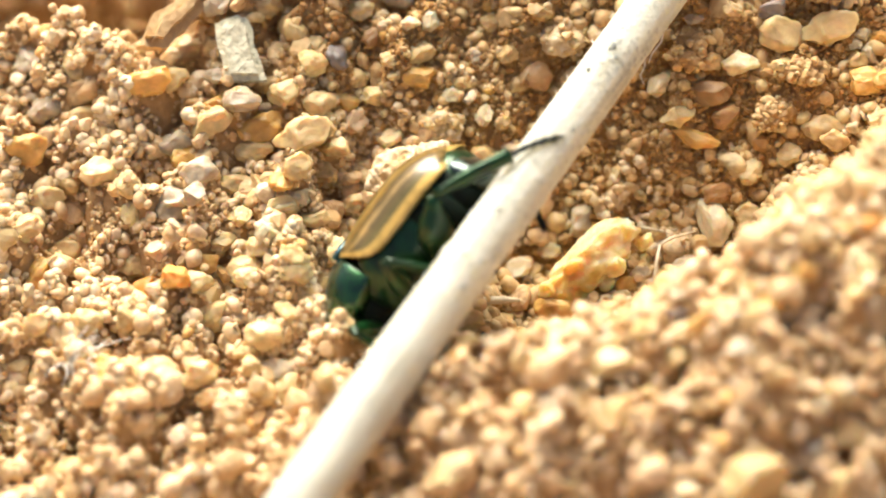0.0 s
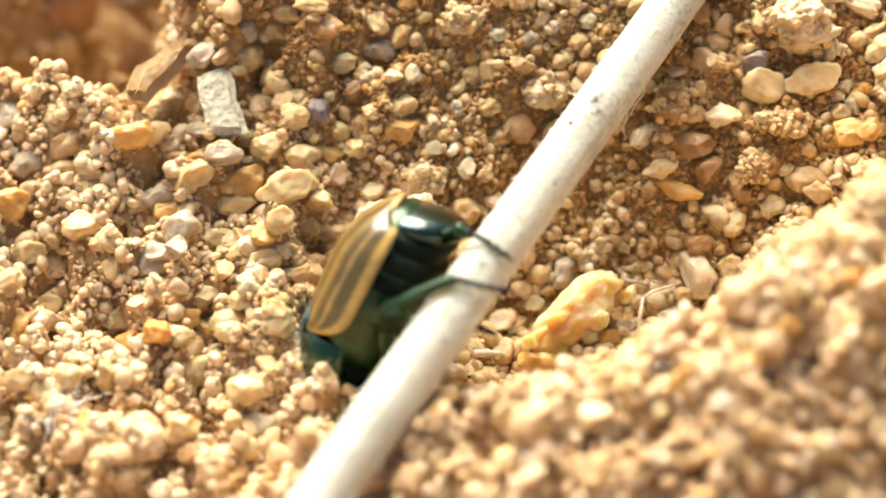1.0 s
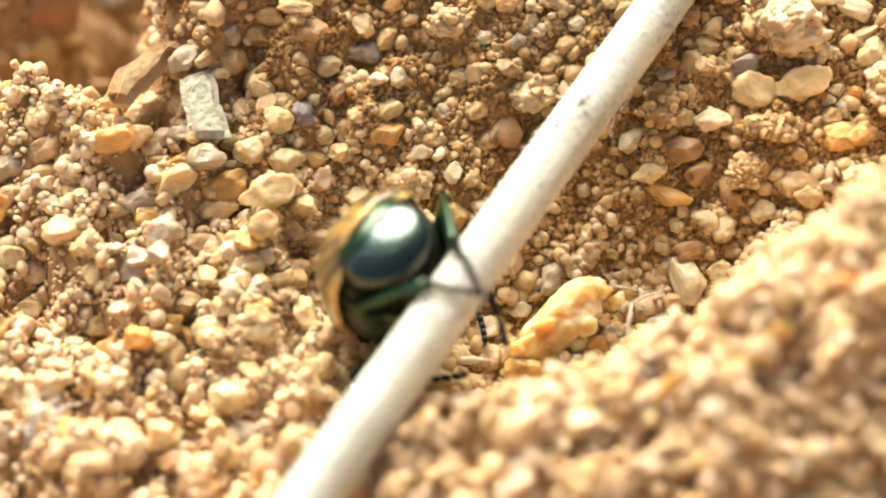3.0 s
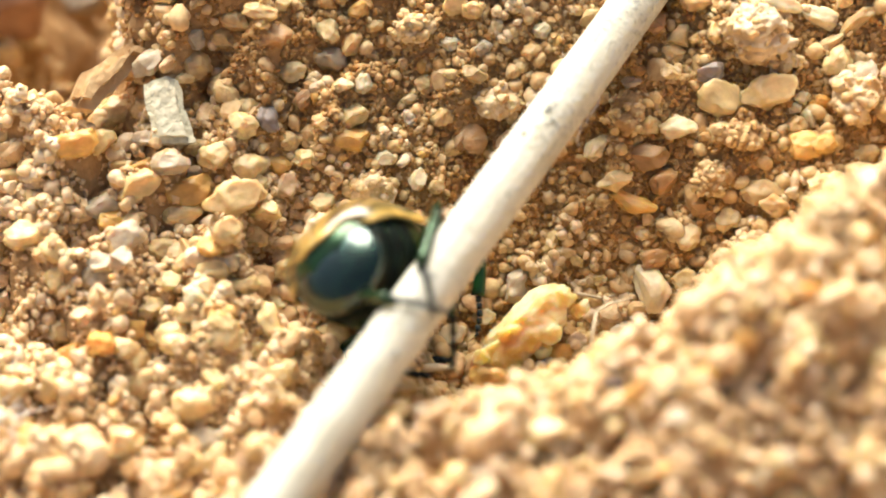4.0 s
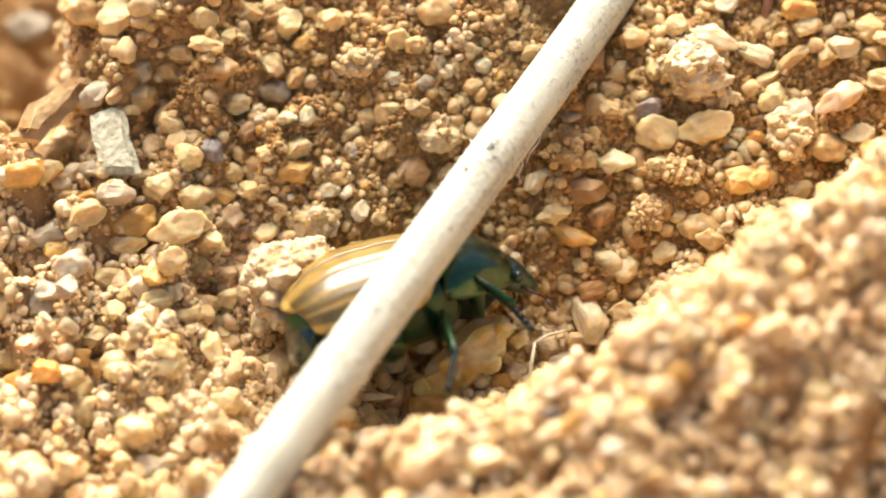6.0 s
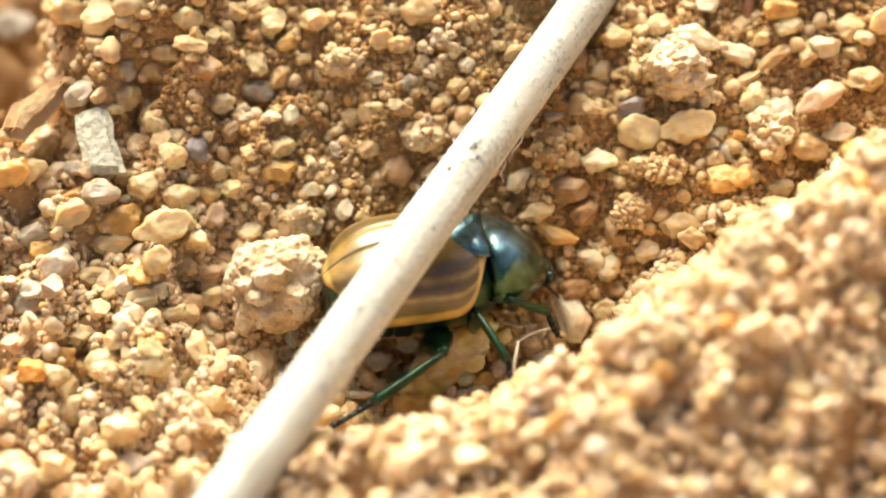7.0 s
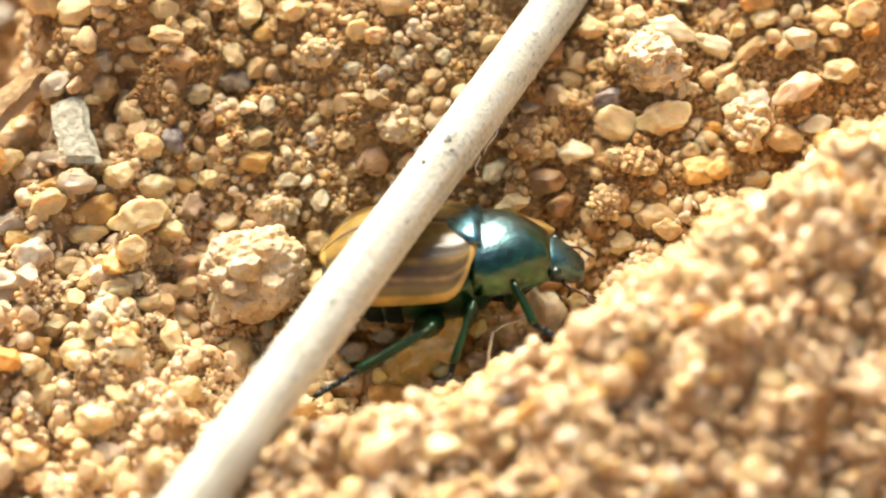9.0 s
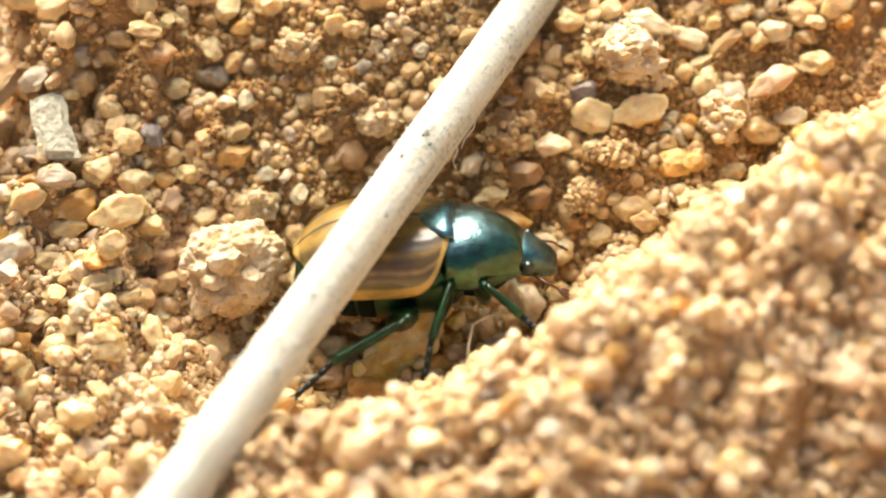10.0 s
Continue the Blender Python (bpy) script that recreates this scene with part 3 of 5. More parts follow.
pebble(10.05, 5.42, 1.68, 1.02, 0, "cream")
pebble(12.15, 3.01, 2.04, 1.44, 10, "tan")
pebble(12.48, 2.08, 1.37, 1.07, 0, "tan")
pebble(17.28, 9.64, 2.23, 0.84, 35, "tan")
pebble(15.55, 8.65, 1.63, 0.72, 30, "tan")
pebble(17.49, 11.21, 1.63, 1.20, 10, "amber")
pebble(17.72, 10.71, 1.39, 1.15, 0, "cream")
pebble(21.17, 10.70, 1.51, 1.33, 0, "tan")
pebble(19.72, 9.87, 1.75, 1.20, 0, "pale")
pebble(18.80, 9.43, 1.26, 1.08, 60, "tan")
pebble(21.37, 9.87, 1.27, 1.09, 0, "tan")
pebble(23.38, 10.37, 1.15, 0.96, 0, "orange")
pebble(16.05, 7.95, 1.62, 1.20, 60, "cream")
pebble(19.50, 7.34, 2.51, 1.37, 30, "pink")
pebble(18.77, 6.10, 1.86, 1.56, 0, "tan")
pebble(17.22, 7.13, 2.11, 1.51, 60, "grey")
pebble(7.88, 9.57, 1.46, 1.21, 20, "tan")
pebble(7.56, 8.89, 1.21, 0.91, 0, "tan")
pebble(-10.23, -2.05, 2.21, 1.49, -65, "cream")
pebble(-13.29, -3.50, 1.99, 1.11, -65, "cream")
pebble(-16.82, -3.48, 1.34, 0.87, -60, "pale")
pebble(-16.34, -1.92, 1.70, 1.23, 10, "cream")
pebble(-14.56, -1.67, 1.41, 1.06, 0, "cream")
pebble(-22.11, -1.36, 1.88, 1.53, 0, "grey")
pebble(-21.50, -6.13, 1.61, 1.33, 0, "orange")
pebble(-13.16, -10.13, 1.82, 1.48, 40, "grey")
pebble(-6.63, -6.47, 1.85, 1.45, 0, "cream")
pebble(6.24, 0.37, 2.29, 1.74, -70, "pale")
pebble(6.62, 1.43, 1.74, 1.32, 30, "brown")
pebble(7.92, 0.47, 1.32, 1.08, 0, "cream")
pebble(14.30, -11.86, 1.61, 1.40, 60, "cream")
pebble(13.00, -11.27, 1.25, 1.04, 20, "orange")
pebble(15.79, -10.62, 1.10, 0.94, 0, "pale")
pebble(16.45, -12.67, 1.67, 1.36, 60, "cream")
pebble(6.71, -16.02, 1.74, 1.08, 10, "grey")
pebble(6.59, -14.50, 0.88, 0.77, 0, "grey")
pebble(3.86, -12.63, 1.63, 0.58, 10, "slate")
pebble(5.09, -13.72, 1.98, 0.78, 40, "amber")
pebble(11.42, -16.80, 1.18, 1.03, 0, "grey")
pebble(10.55, -17.36, 1.13, 0.92, 60, "pale")
pebble(15.44, -16.50, 2.07, 1.50, 20, "cream")
pebble(0.46, -14.84, 2.09, 1.46, 10, "cream")
pebble(1.11, -17.40, 1.70, 1.29, 40, "cream")
pebble(3.72, -14.63, 1.25, 1.04, 0, "cream")
pebble(-6.49, -12.49, 1.50, 1.18, 0, "cream")
pebble(8.21, -13.83, 1.14, 0.93, 0, "amber")
pebble(-16.56, 3.42, 1.80, 1.20, 0, "amber")
pebble(-19.90, 5.14, 1.50, 0.90, 0, "grey")
pebble(-30.21, 6.24, 1.81, 1.45, 0, "grey")
pebble(-28.99, -4.30, 1.82, 1.52, 70, "amber")
pebble(-23.36, 3.79, 2.12, 1.57, 20, "amber")
pebble(-22.01, -1.04, 1.83, 1.47, 0, "grey")
pebble(-24.15, -1.76, 1.29, 1.00, 60, "cream")
pebble(-24.18, -3.05, 1.65, 1.18, 20, "cream")
pebble(-16.29, -1.77, 1.70, 1.11, 10, "cream")
pebble(-16.88, -3.54, 1.05, 0.82, 60, "pale")
pebble(-15.61, -7.02, 1.61, 0.97, -50, "cream")
pebble(-23.05, -4.56, 1.64, 1.29, 30, "orange")
pebble(-24.58, -11.37, 1.71, 1.31, 50, "amber")
pebble(-25.78, -7.91, 1.49, 1.20, 0, "cream")
pebble(-16.13, -9.62, 1.59, 1.19, 0, "grey")
pebble(-28.90, -0.25, 1.78, 1.37, 20, "cream")
pebble(-25.98, -0.01, 1.89, 1.36, 0, "cream")
pebble(-29.78, 1.58, 2.09, 1.79, 0, "amber")
pebble(-4.06, 8.81, 1.09, 0.78, 10, "pale")
pebble(-21.56, 7.54, 1.81, 1.45, 20, "tan")
pebble(-22.37, 4.63, 1.79, 1.32, 10, "cream")
pebble(-18.94, 0.44, 1.36, 1.07, 0, "cream")
pebble(-20.52, -2.16, 1.47, 1.18, 30, "grey")
pebble(-11.68, 4.61, 1.32, 1.08, 0, "cream")
pebble(-4.48, 6.17, 1.20, 1.02, 20, "tan")
pebble(-5.41, 7.59, 1.09, 0.85, 0, "tan")
pebble(-3.89, 9.90, 1.32, 1.08, 0, "cream")
pebble(-11.79, 11.40, 1.33, 1.09, 0, "tan")
pebble(-18.64, 10.52, 2.42, 1.82, 20, "cream")
pebble(-20.55, 11.31, 2.13, 1.83, 0, "tan")
pebble(-14.05, 9.99, 1.51, 1.21, 0, "cream")
pebble(10.84, 10.41, 1.20, 1.02, 0, "cream")
pebble(8.77, 10.44, 1.33, 1.09, 10, "tan")
pebble(6.64, 9.76, 1.21, 1.09, 0, "brown")
pebble(21.92, 8.29, 1.80, 1.38, 20, "cream")
pebble(20.45, 6.69, 1.62, 1.20, 0, "pale")
pebble(22.91, 10.88, 1.81, 1.33, 20, "cream")
pebble(17.38, 4.34, 1.32, 1.02, 0, "cream")
pebble(15.51, 2.82, 1.49, 1.19, 20, "cream")
pebble(10.22, 2.34, 1.38, 1.08, 0, "cream")
pebble(8.14, 1.95, 1.50, 1.20, 30, "cream")
pebble(-6.23, -1.71, 1.50, 1.20, 0, "tan")
pebble(-10.97, -0.75, 1.31, 1.13, 60, "pale")
pebble(-12.29, -6.58, 1.44, 1.15, 20, "cream")
pebble(-15.18, -5.45, 1.73, 1.27, 40, "cream")
pebble(-17.95, -4.49, 1.74, 1.45, 0, "cream")
pebble(-19.59, -6.47, 1.73, 1.33, 20, "cream")
pebble(-16.72, -8.64, 1.83, 1.43, 0, "cream")
pebble(-19.79, -11.26, 1.82, 1.42, 10, "cream")
pebble(-15.53, -10.47, 1.70, 1.42, 40, "cream")
pebble(-22.55, -3.66, 1.28, 1.05, 0, "pink")
pebble(-27.33, 3.52, 1.80, 1.38, 20, "cream")
pebble(-29.13, 3.88, 1.68, 1.38, 0, "grey")
pebble(-20.59, -0.31, 1.77, 1.36, 20, "grey")
pebble(-28.15, -1.65, 1.66, 1.31, 10, "cream")
pebble(-29.60, -2.91, 1.88, 1.53, 0, "cream")
pebble(-28.32, -8.56, 1.45, 1.16, 0, "cream")
pebble(-26.07, -10.39, 1.54, 1.26, 30, "cream")
pebble(2.30, -13.88, 1.30, 1.04, 0, "cream")
pebble(9.84, -12.27, 1.20, 0.99, 20, "amber")
pebble(12.02, -14.01, 0.93, 0.77, 0, "cream")
pebble(13.73, -13.95, 1.14, 0.94, 0, "tan")
pebble(8.34, -17.08, 1.02, 0.87, 10, "tan")
pebble(-1.88, -14.59, 1.57, 1.31, 20, "cream")
pebble(-3.19, -16.62, 1.56, 1.20, 0, "cream")
pebble(5.08, -17.03, 1.13, 1.03, 0, "tan")
pebble(12.74, -9.64, 1.31, 1.05, 0, "cream")
pebble(15.29, -7.98, 1.48, 1.16, 20, "cream")
pebble(-14.38, 2.38, 1.49, 1.19, 10, "cream")
pebble(-13.60, 2.01, 1.37, 1.07, -20, "cream")
pebble(-15.41, -0.73, 1.59, 1.30, 20, "cream")
pebble(-16.14, -1.10, 1.29, 1.06, 0, "amber")
pebble(-14.26, 1.58, 1.31, 1.02, -30, "cream")
pebble(-17.81, -0.51, 1.36, 1.06, 20, "cream")
pebble(-18.41, -1.90, 1.23, 1.00, 0, "cream")
pebble(-19.30, -2.68, 1.41, 1.11, 10, "cream")
pebble(-17.35, -3.87, 1.28, 0.99, -10, "cream")
pebble(-15.45, -5.02, 1.45, 1.04, -30, "cream")
pebble(-20.20, -3.87, 1.34, 1.05, 0, "amber")
pebble(-15.20, -1.12, 1.17, 0.88, 10, "pale")
pebble(-12.67, 0.49, 1.31, 1.07, 0, "cream")
pebble(-13.12, -0.50, 1.19, 0.89, -40, "cream")
pebble(-20.39, -5.66, 1.51, 1.16, 0, "cream")
pebble(-17.78, -5.61, 1.34, 1.05, 20, "cream")
pebble(-13.73, -4.03, 1.29, 1.05, 0, "cream")

pebble(-13.83, 8.46, 1.61, 0.94, 0, "tan")
pebble(-13.71, 8.03, 0.88, 0.73, 0, "tan")
pebble(-11.68, 6.88, 1.29, 1.03, 60, "brown")
pebble(-10.69, 5.22, 1.03, 0.88, 0, "tan")
pebble(-20.11, 4.26, 1.90, 0.94, 25, "amber")
pebble(-22.38, 7.00, 1.76, 1.41, 40, "tan")
pebble(-14.26, 3.10, 1.35, 0.88, 25, "cream")
pebble(-2.82, 7.37, 1.17, 1.03, 0, "tan")
pebble(-3.58, 5.68, 1.11, 0.88, 60, "brown")
# translucent pebbles packed round the amber stone
pebble(-0.65, 1.20, 1.75, 1.25, 40, "grey", 0.5)
pebble(-2.42, 0.35, 1.15, 0.95, 0, "pale", 0.5)
pebble(-2.10, -3.70, 1.80, 1.55, 0, "amber", 0.40)
pebble(1.75, -2.70, 1.50, 1.20, 20, "amber", 0.42)
pebble(1.30, -3.70, 1.20, 1.00, 0, "cream", 0.5)
pebble(-4.35, -0.92, 1.80, 1.30, 25, "pale", 0.45)
pebble(-4.86, 3.74, 0.88, 0.73, 0, "cream")
pebble(-2.37, 8.22, 0.88, 0.76, 0, "grey")
pebble(-4.33, 10.32, 0.88, 0.70, 0, "tan")
pebble(-7.24, 9.03, 0.70, 0.59, 0, "tan")
pebble(-7.97, 9.86, 0.76, 0.64, 0, "tan")
pebble(7.32, 7.33, 0.88, 0.82, 0, "tan")
pebble(8.28, 8.43, 0.94, 0.76, 70, "tan")
pebble(14.61, 2.92, 1.23, 0.88, 70, "cream")
pebble(13.71, 6.52, 0.76, 0.64, 0, "pale")
pebble(5.30, 7.33, 1.05, 0.76, 0, "grey")
pebble(6.52, 10.54, 0.88, 0.76, 0, "brown")
pebble(8.79, 9.28, 0.76, 0.70, 0, "tan")
pebble(16.46, 10.45, 1.00, 0.82, 20, "cream")
pebble(7.10, -20.46, 2.78, 2.38, 20, "cream")
pebble(4.10, -19.84, 2.52, 1.32, 0, "pale")
pebble(10.10, -18.46, 1.59, 1.32, 30, "grey")
pebble(11.72, -17.47, 1.59, 1.32, 0, "cream")
pebble(11.38, -16.88, 1.32, 1.06, 0, "cream")


def more_pebbles():
    rng = random.Random(77)
    kinds = ["cream"] * 5 + ["tan"] * 6 + ["pale"] * 3 + ["amber"] * 2 + ["brown"] * 3 + ["grey"] * 2
    for _ in range(160):
        x, y = rng.uniform(-20, 22), rng.uniform(-14, 15)
        if any((x - a) ** 2 + (y - b) ** 2 < (r + 0.5) ** 2 for a, b, r in PLACED):
            continue
        big = min(1.5, max(0.8, rng.lognormvariate(math.log(1.0), 0.2)))
        pebble(x, y, big, big * rng.uniform(0.6, 0.95), rng.uniform(0, 180), rng.choice(kinds))


more_pebbles()


# ---------------------------------------------------------------- clods and chips
def clod(x, y, l, w, h, seed, label, turn=0.0, lift=0.3, core=M_SOIL, crusted=1.0):
    """A crumb of sand: a rough core crusted all over with grains."""
    rng = np.random.default_rng(seed)
    z = float(height(x, y)) + h * lift
    m = pose(x * MM, y * MM, z * MM, 30, 0, turn)
    bm = rock_bm(l * 0.9, w * 0.9, h * 0.9, seed, 4, 0.2, 9)
    for k in range(int(10 + 5 * l)):
        d = rng.normal(size=3)
        d /= np.linalg.norm(d)
        q = rng.uniform(0.22, 0.42) * w
        lump = rock_bm(q * rng.uniform(0.9, 1.5), q, q * rng.uniform(0.7, 1.1), seed * 7 + k, 3, 0.2, 8)
        for v in lump.verts:
            v.co += Vector((d[0] * l * 0.37, d[1] * w * 0.37, d[2] * h * 0.37))
        merge(bm, lump)
    ob = fused(part("sand_clod", bm, core), 0.085)
    ob.matrix_world = m
    for v, nrm in [(v, v.normal.copy()) for v in ob.data.vertices]:  # pitted skin
        q = v.co / MM + Vector((seed, 0, 0))
        v.co += nrm * MM * (0.16 * noise.noise(q * 1.7) + 0.13 * noise.noise(q * 4.2) - 0.10 * max(0.0, noise.noise(q * 2.6)))
    vs = np.array([v.co[:] for v in ob.data.vertices]) / MM
    n = int(60 * crusted * (l * w + l * h) / 6)
    pick = rng.integers(0, len(vs), n)
    c = vs[pick] * rng.uniform(0.93, 1.0, (n, 1)) + rng.normal(0, 0.05, (n, 3))
    crust = grains("crust", "", c, np.clip(rng.lognormal(math.log(0.34), 0.35, n), 0.15, 0.7), 2, 0.05, M_COARSE, seed + 1, 0.3)
    crust.parent = ob
    PLACED.append((x, y, (l + w) / 5))
    del crust["category"]
    crust["label"] = "grains stuck to the clod"
    return tagged(ob, label, "clod", group="clods of sand")


clod(-9.05, 0.28, 5.6, 5.0, 4.8, 157, "large pale rough lump of cemented sand", 15, 0.42, M_PALESOIL, 0.07)
clod(11.90, 8.72, 4.0, 3.4, 3.2, 43, "crumbly light-brown clod with pale crystals", 0, 0.4, M_PALESOIL, 0.5)
clod(-5.90, 9.21, 2.7, 1.6, 1.6, 47, "small pale crumb of sand grains", 0, 0.4, M_PALESOIL)
clod(10.93, 4.67, 3.3, 1.4, 1.4, 53, "long brown crumb of sand", -5, 0.4)
clod(-1.62, 6.83, 2.7, 2.0, 1.8, 67, "rounded tan crumb of sand", 0, 0.4, M_PALESOIL, 0.8)
clod(16.91, 6.11, 2.2, 3.2, 2.0, 71, "upright grey-brown crumb of sand", 0, 0.4, M_PALESOIL, 0.8)
clod(12.96, 8.14, 2.0, 1.7, 1.6, 73, "small grey-brown crumb of sand", 0, 0.4, M_PALESOIL, 0.8)
clod(-8.07, 3.71, 2.6, 1.9, 1.7, 79, "pale crumb of cemented sand", 0, 0.4, M_PALESOIL, 0.8)
clod(9.59, 3.62, 2.7, 1.8, 1.6, 59, "grey-brown crumb of sand", 25, 0.4)
clod(5.00, 6.00, 1.7, 2.3, 1.8, 61, "upright brown crumb of sand", 0, 0.4)


def flat_chip(name, x, y, outline, thick, m, mat, label, category):
    """A thin broken chip with a ragged outline and worn edges."""
    bm = bmesh.new()
    pts = []
    n = len(outline)
    rng = random.Random(len(name) * 31 + n)
    for i in range(n):
        a, b = Vector(outline[i]), Vector(outline[(i + 1) % n])
        for k in range(5):
            p = a.lerp(b, k / 5)
            pts.append(p + Vector((rng.uniform(-1, 1), rng.uniform(-1, 1))) * 0.06)
    face = bm.faces.new([bm.verts.new((p.x, p.y, 0)) for p in pts])
    ext = bmesh.ops.extrude_face_region(bm, geom=[face])
    bmesh.ops.translate(bm, vec=(0, 0, thick), verts=[v for v in ext["geom"] if isinstance(v, bmesh.types.BMVert)])
    bmesh.ops.recalc_face_normals(bm, faces=bm.faces)
    bmesh.ops.bevel(bm, geom=[e for e in bm.edges if abs(e.verts[0].co.z - e.verts[1].co.z) < 1e-6], offset=thick * 0.3, segments=2, affect="EDGES")
    bmesh.ops.triangulate(bm, faces=[f for f in bm.faces if len(f.verts) > 4])
    bmesh.ops.subdivide_edges(bm, edges=bm.edges[:], cuts=2, use_grid_fill=True)
    for v in bm.verts:
        v.co += Vector((0.05, 0.05, 0.07)) * noise.noise(v.co * 0.9) + Vector((0.05, 0.05, 0.06)) * noise.noise(v.co * 3.1)
    ob = part(name, bm, mat, smooth=False)
    ob.matrix_world = m
    return tagged(ob, label, category)


flat_chip("lichen_chip", 0, 0, [(-0.75, 0.1), (-1.1, 3.3), (0.2, 3.75), (0.75, 3.4), (1.05, 1.5), (1.5, 0.1)], 1.15,
          pose(-18.7 * MM, 4.7 * MM, 1.1 * MM, 40, 0, 6), M_FLAKE, "grey-green rough chip standing upright in the sand", "chip")
flat_chip("brown_chip", 0, 0, [(-2.7, -1.1), (-1.2, 0.3), (1.9, 1.0), (2.5, 0.5), (1.0, -0.6), (-1.4, -1.7)], 1.7,
          pose(-22.4 * MM, 7.8 * MM, 3.4 * MM, 40, 0, 32), M_FRAG, "flat light-brown chip of bark lying on the slope", "chip")
blob = part("stone", rock_bm(4.6, 4.0, 3.6, 77, 4), M_REDROCK)
blob.matrix_world = pose(-28.8 * MM, 18.6 * MM, (float(height(-28.8, 18.6)) + 1.3) * MM, 20, 0, 0)
tagged(blob, "smooth red-brown stone behind the edge of the slope", "stone")

for bx, by, bl, bw, colour, word in ((-31.9, 15.6, 2.9, 2.4, "brown", "brown"), (-26.2, 23.6, 3.4, 2.6, "grey", "dull grey"), (-33.6, 17.2, 4.2, 3.4, "tan", "tan"), (-29.6, 15.2, 2.2, 1.8, "slate", "dark grey"), (-24.6, 20.6, 2.6, 1.8, "brown", "brown"), (-33.5, 14.2, 2.7, 2.4, "tan", "tan")):
    far_stone = part("stone", rock_bm(bl, bw, bw * 0.8, int(bl * 31), 4, 0.2, 9), M_FARSTONE[colour])
    far_stone.matrix_world = pose(bx * MM, by * MM, (float(height(bx, by)) + bw * 0.2) * MM, 15, 0, bl * 40)
    tagged(far_stone, word + " weathered stone on the low ground beyond the edge", "stone")

amber_bm = rock_bm(5.8, 3.1, 3.1, 188, 5, 0.14, 18)
for v in amber_bm.verts:
    v.co += Vector((0.7, 0.1, 0))
block = rock_bm(3.4, 2.7, 2.6, 93, 5, 0.16, 16)
for v in block.verts:
    v.co += Vector((-1.9, -0.1, -0.1))
merge(amber_bm, block)
for k, (cx, cy, cz, sz) in enumerate(((2.6, 0.3, 0.7, 1.9), (1.0, -0.8, 1.1, 1.6), (-0.6, 0.6, 0.9, 1.7), (-2.6, 0.4, 0.7, 1.4), (0.2, -1.2, 0.4, 1.3), (3.1, -0.6, 0.1, 1.5))):
    knob = rock_bm(sz * 0.8, sz * 0.65, sz * 0.7, 300 + k, 4, 0.18, 10)
    for v in knob.verts:
        v.co += Vector((cx, cy, cz))
    merge(amber_bm, knob)
amber = part("amber_stone", amber_bm, M_AMBER)
fused(amber, 0.075)
amber.matrix_world = pose(-0.2 * MM, -1.9 * MM, (float(height(-0.2, -2.0, False)) + 2.0) * MM, 45, 0, 0) @ pose(0, 0, 0, 0, 0, 36)
tagged(amber, "large translucent amber-coloured stone lying in the pit", "stone")

husk = part("husk", tube_bm([(-1.3, 0, 0), (-0.5, 0.05, 0.05), (0.4, 0, 0.08), (1.3, -0.1, 0)], [0.12, 0.24, 0.22, 0.08], 8), M_HUSK)
husk.matrix_world = pose(-5.2 * MM, -3.6 * MM, (float(height(-5.2, -3.6)) + 0.35) * MM, 25, 0, 8)
tagged(husk, "short pale dry plant splinter lying in the pit", "splinter")

rootlet = part("rootlet", tube_bm([(0, 0, -0.8), (0.2, 0.1, 0.4), (0.35, 0.2, 1.6), (0.3, 0.5, 2.6)], [0.3, 0.28, 0.24, 0.12], 8), M_ROOT)
rootlet.matrix_world = pose(15.7 * MM, 11.9 * MM, (float(height(15.7, 11.9)) + 0.3) * MM, -20, 0, 0)
tagged(rootlet, "reddish-brown rootlet sticking out of the sand", "rootlet")


def stalk(points, r, label):
    m = sum((Vector(p) for p in points), Vector()) / len(points)
    ob = part("dry_stalk", tube_bm([tuple(Vector(p) - m) for p in points], r, 7), M_HUSK)
    ob.matrix_world = Matrix.Translation(m * MM)
    tagged(ob, label, "stalk")


stalk([(3.05, -5.10, -5.30), (3.14, -4.22, -3.93), (3.35, -3.29, -3.29)], [0.11, 0.1, 0.07], "short pale dry stalk standing in the pit")
stalk([(3.24, -3.06, -3.64), (3.96, -2.39, -3.62), (5.24, -1.42, -4.02)], [0.1, 0.09, 0.05], "short pale dry stalk lying in the pit")
stalk([(2.50, -0.11, -4.87), (3.69, 0.21, -5.46), (5.50, 1.02, -5.78)], [0.09, 0.08, 0.04], "thin pale root thread in the pit")


def fluff():
    rng = random.Random(9)
    x, y = -26.2, -10.9
    base = Vector((x, y, float(height(x, y)) + 0.3))
    seed_ob = part("seed_fluff", rock_bm(0.7, 0.4, 0.4, 3, 2), M_HUSK)
    seed_ob.matrix_world = Matrix.Translation(base * MM)
    for _ in range(34):
        d = Vector((rng.gauss(0.35, 0.6), rng.gauss(0, 0.5), rng.gauss(0.5, 0.5))).normalized() * rng.uniform(1.4, 2.8)
        bend = Vector((rng.gauss(0, 0.2), rng.gauss(0, 0.2), -0.25))
        part("hair", tube_bm([(0, 0, 0), tuple(d * 0.5 - bend * 0.5), tuple(d + bend)], [0.052, 0.044, 0.018], 4), M_FLUFF, seed_ob)
    tagged(seed_ob, "tuft of fine white plant hairs on the sand", "plant fluff")


fluff()


build_sand()

# ---------------------------------------------------------------- the straw
STRAW_LOW, STRAW_TOP = Vector((-10.50, -16.33, -1.65)), Vector((7.05, 12.19, 7.21))


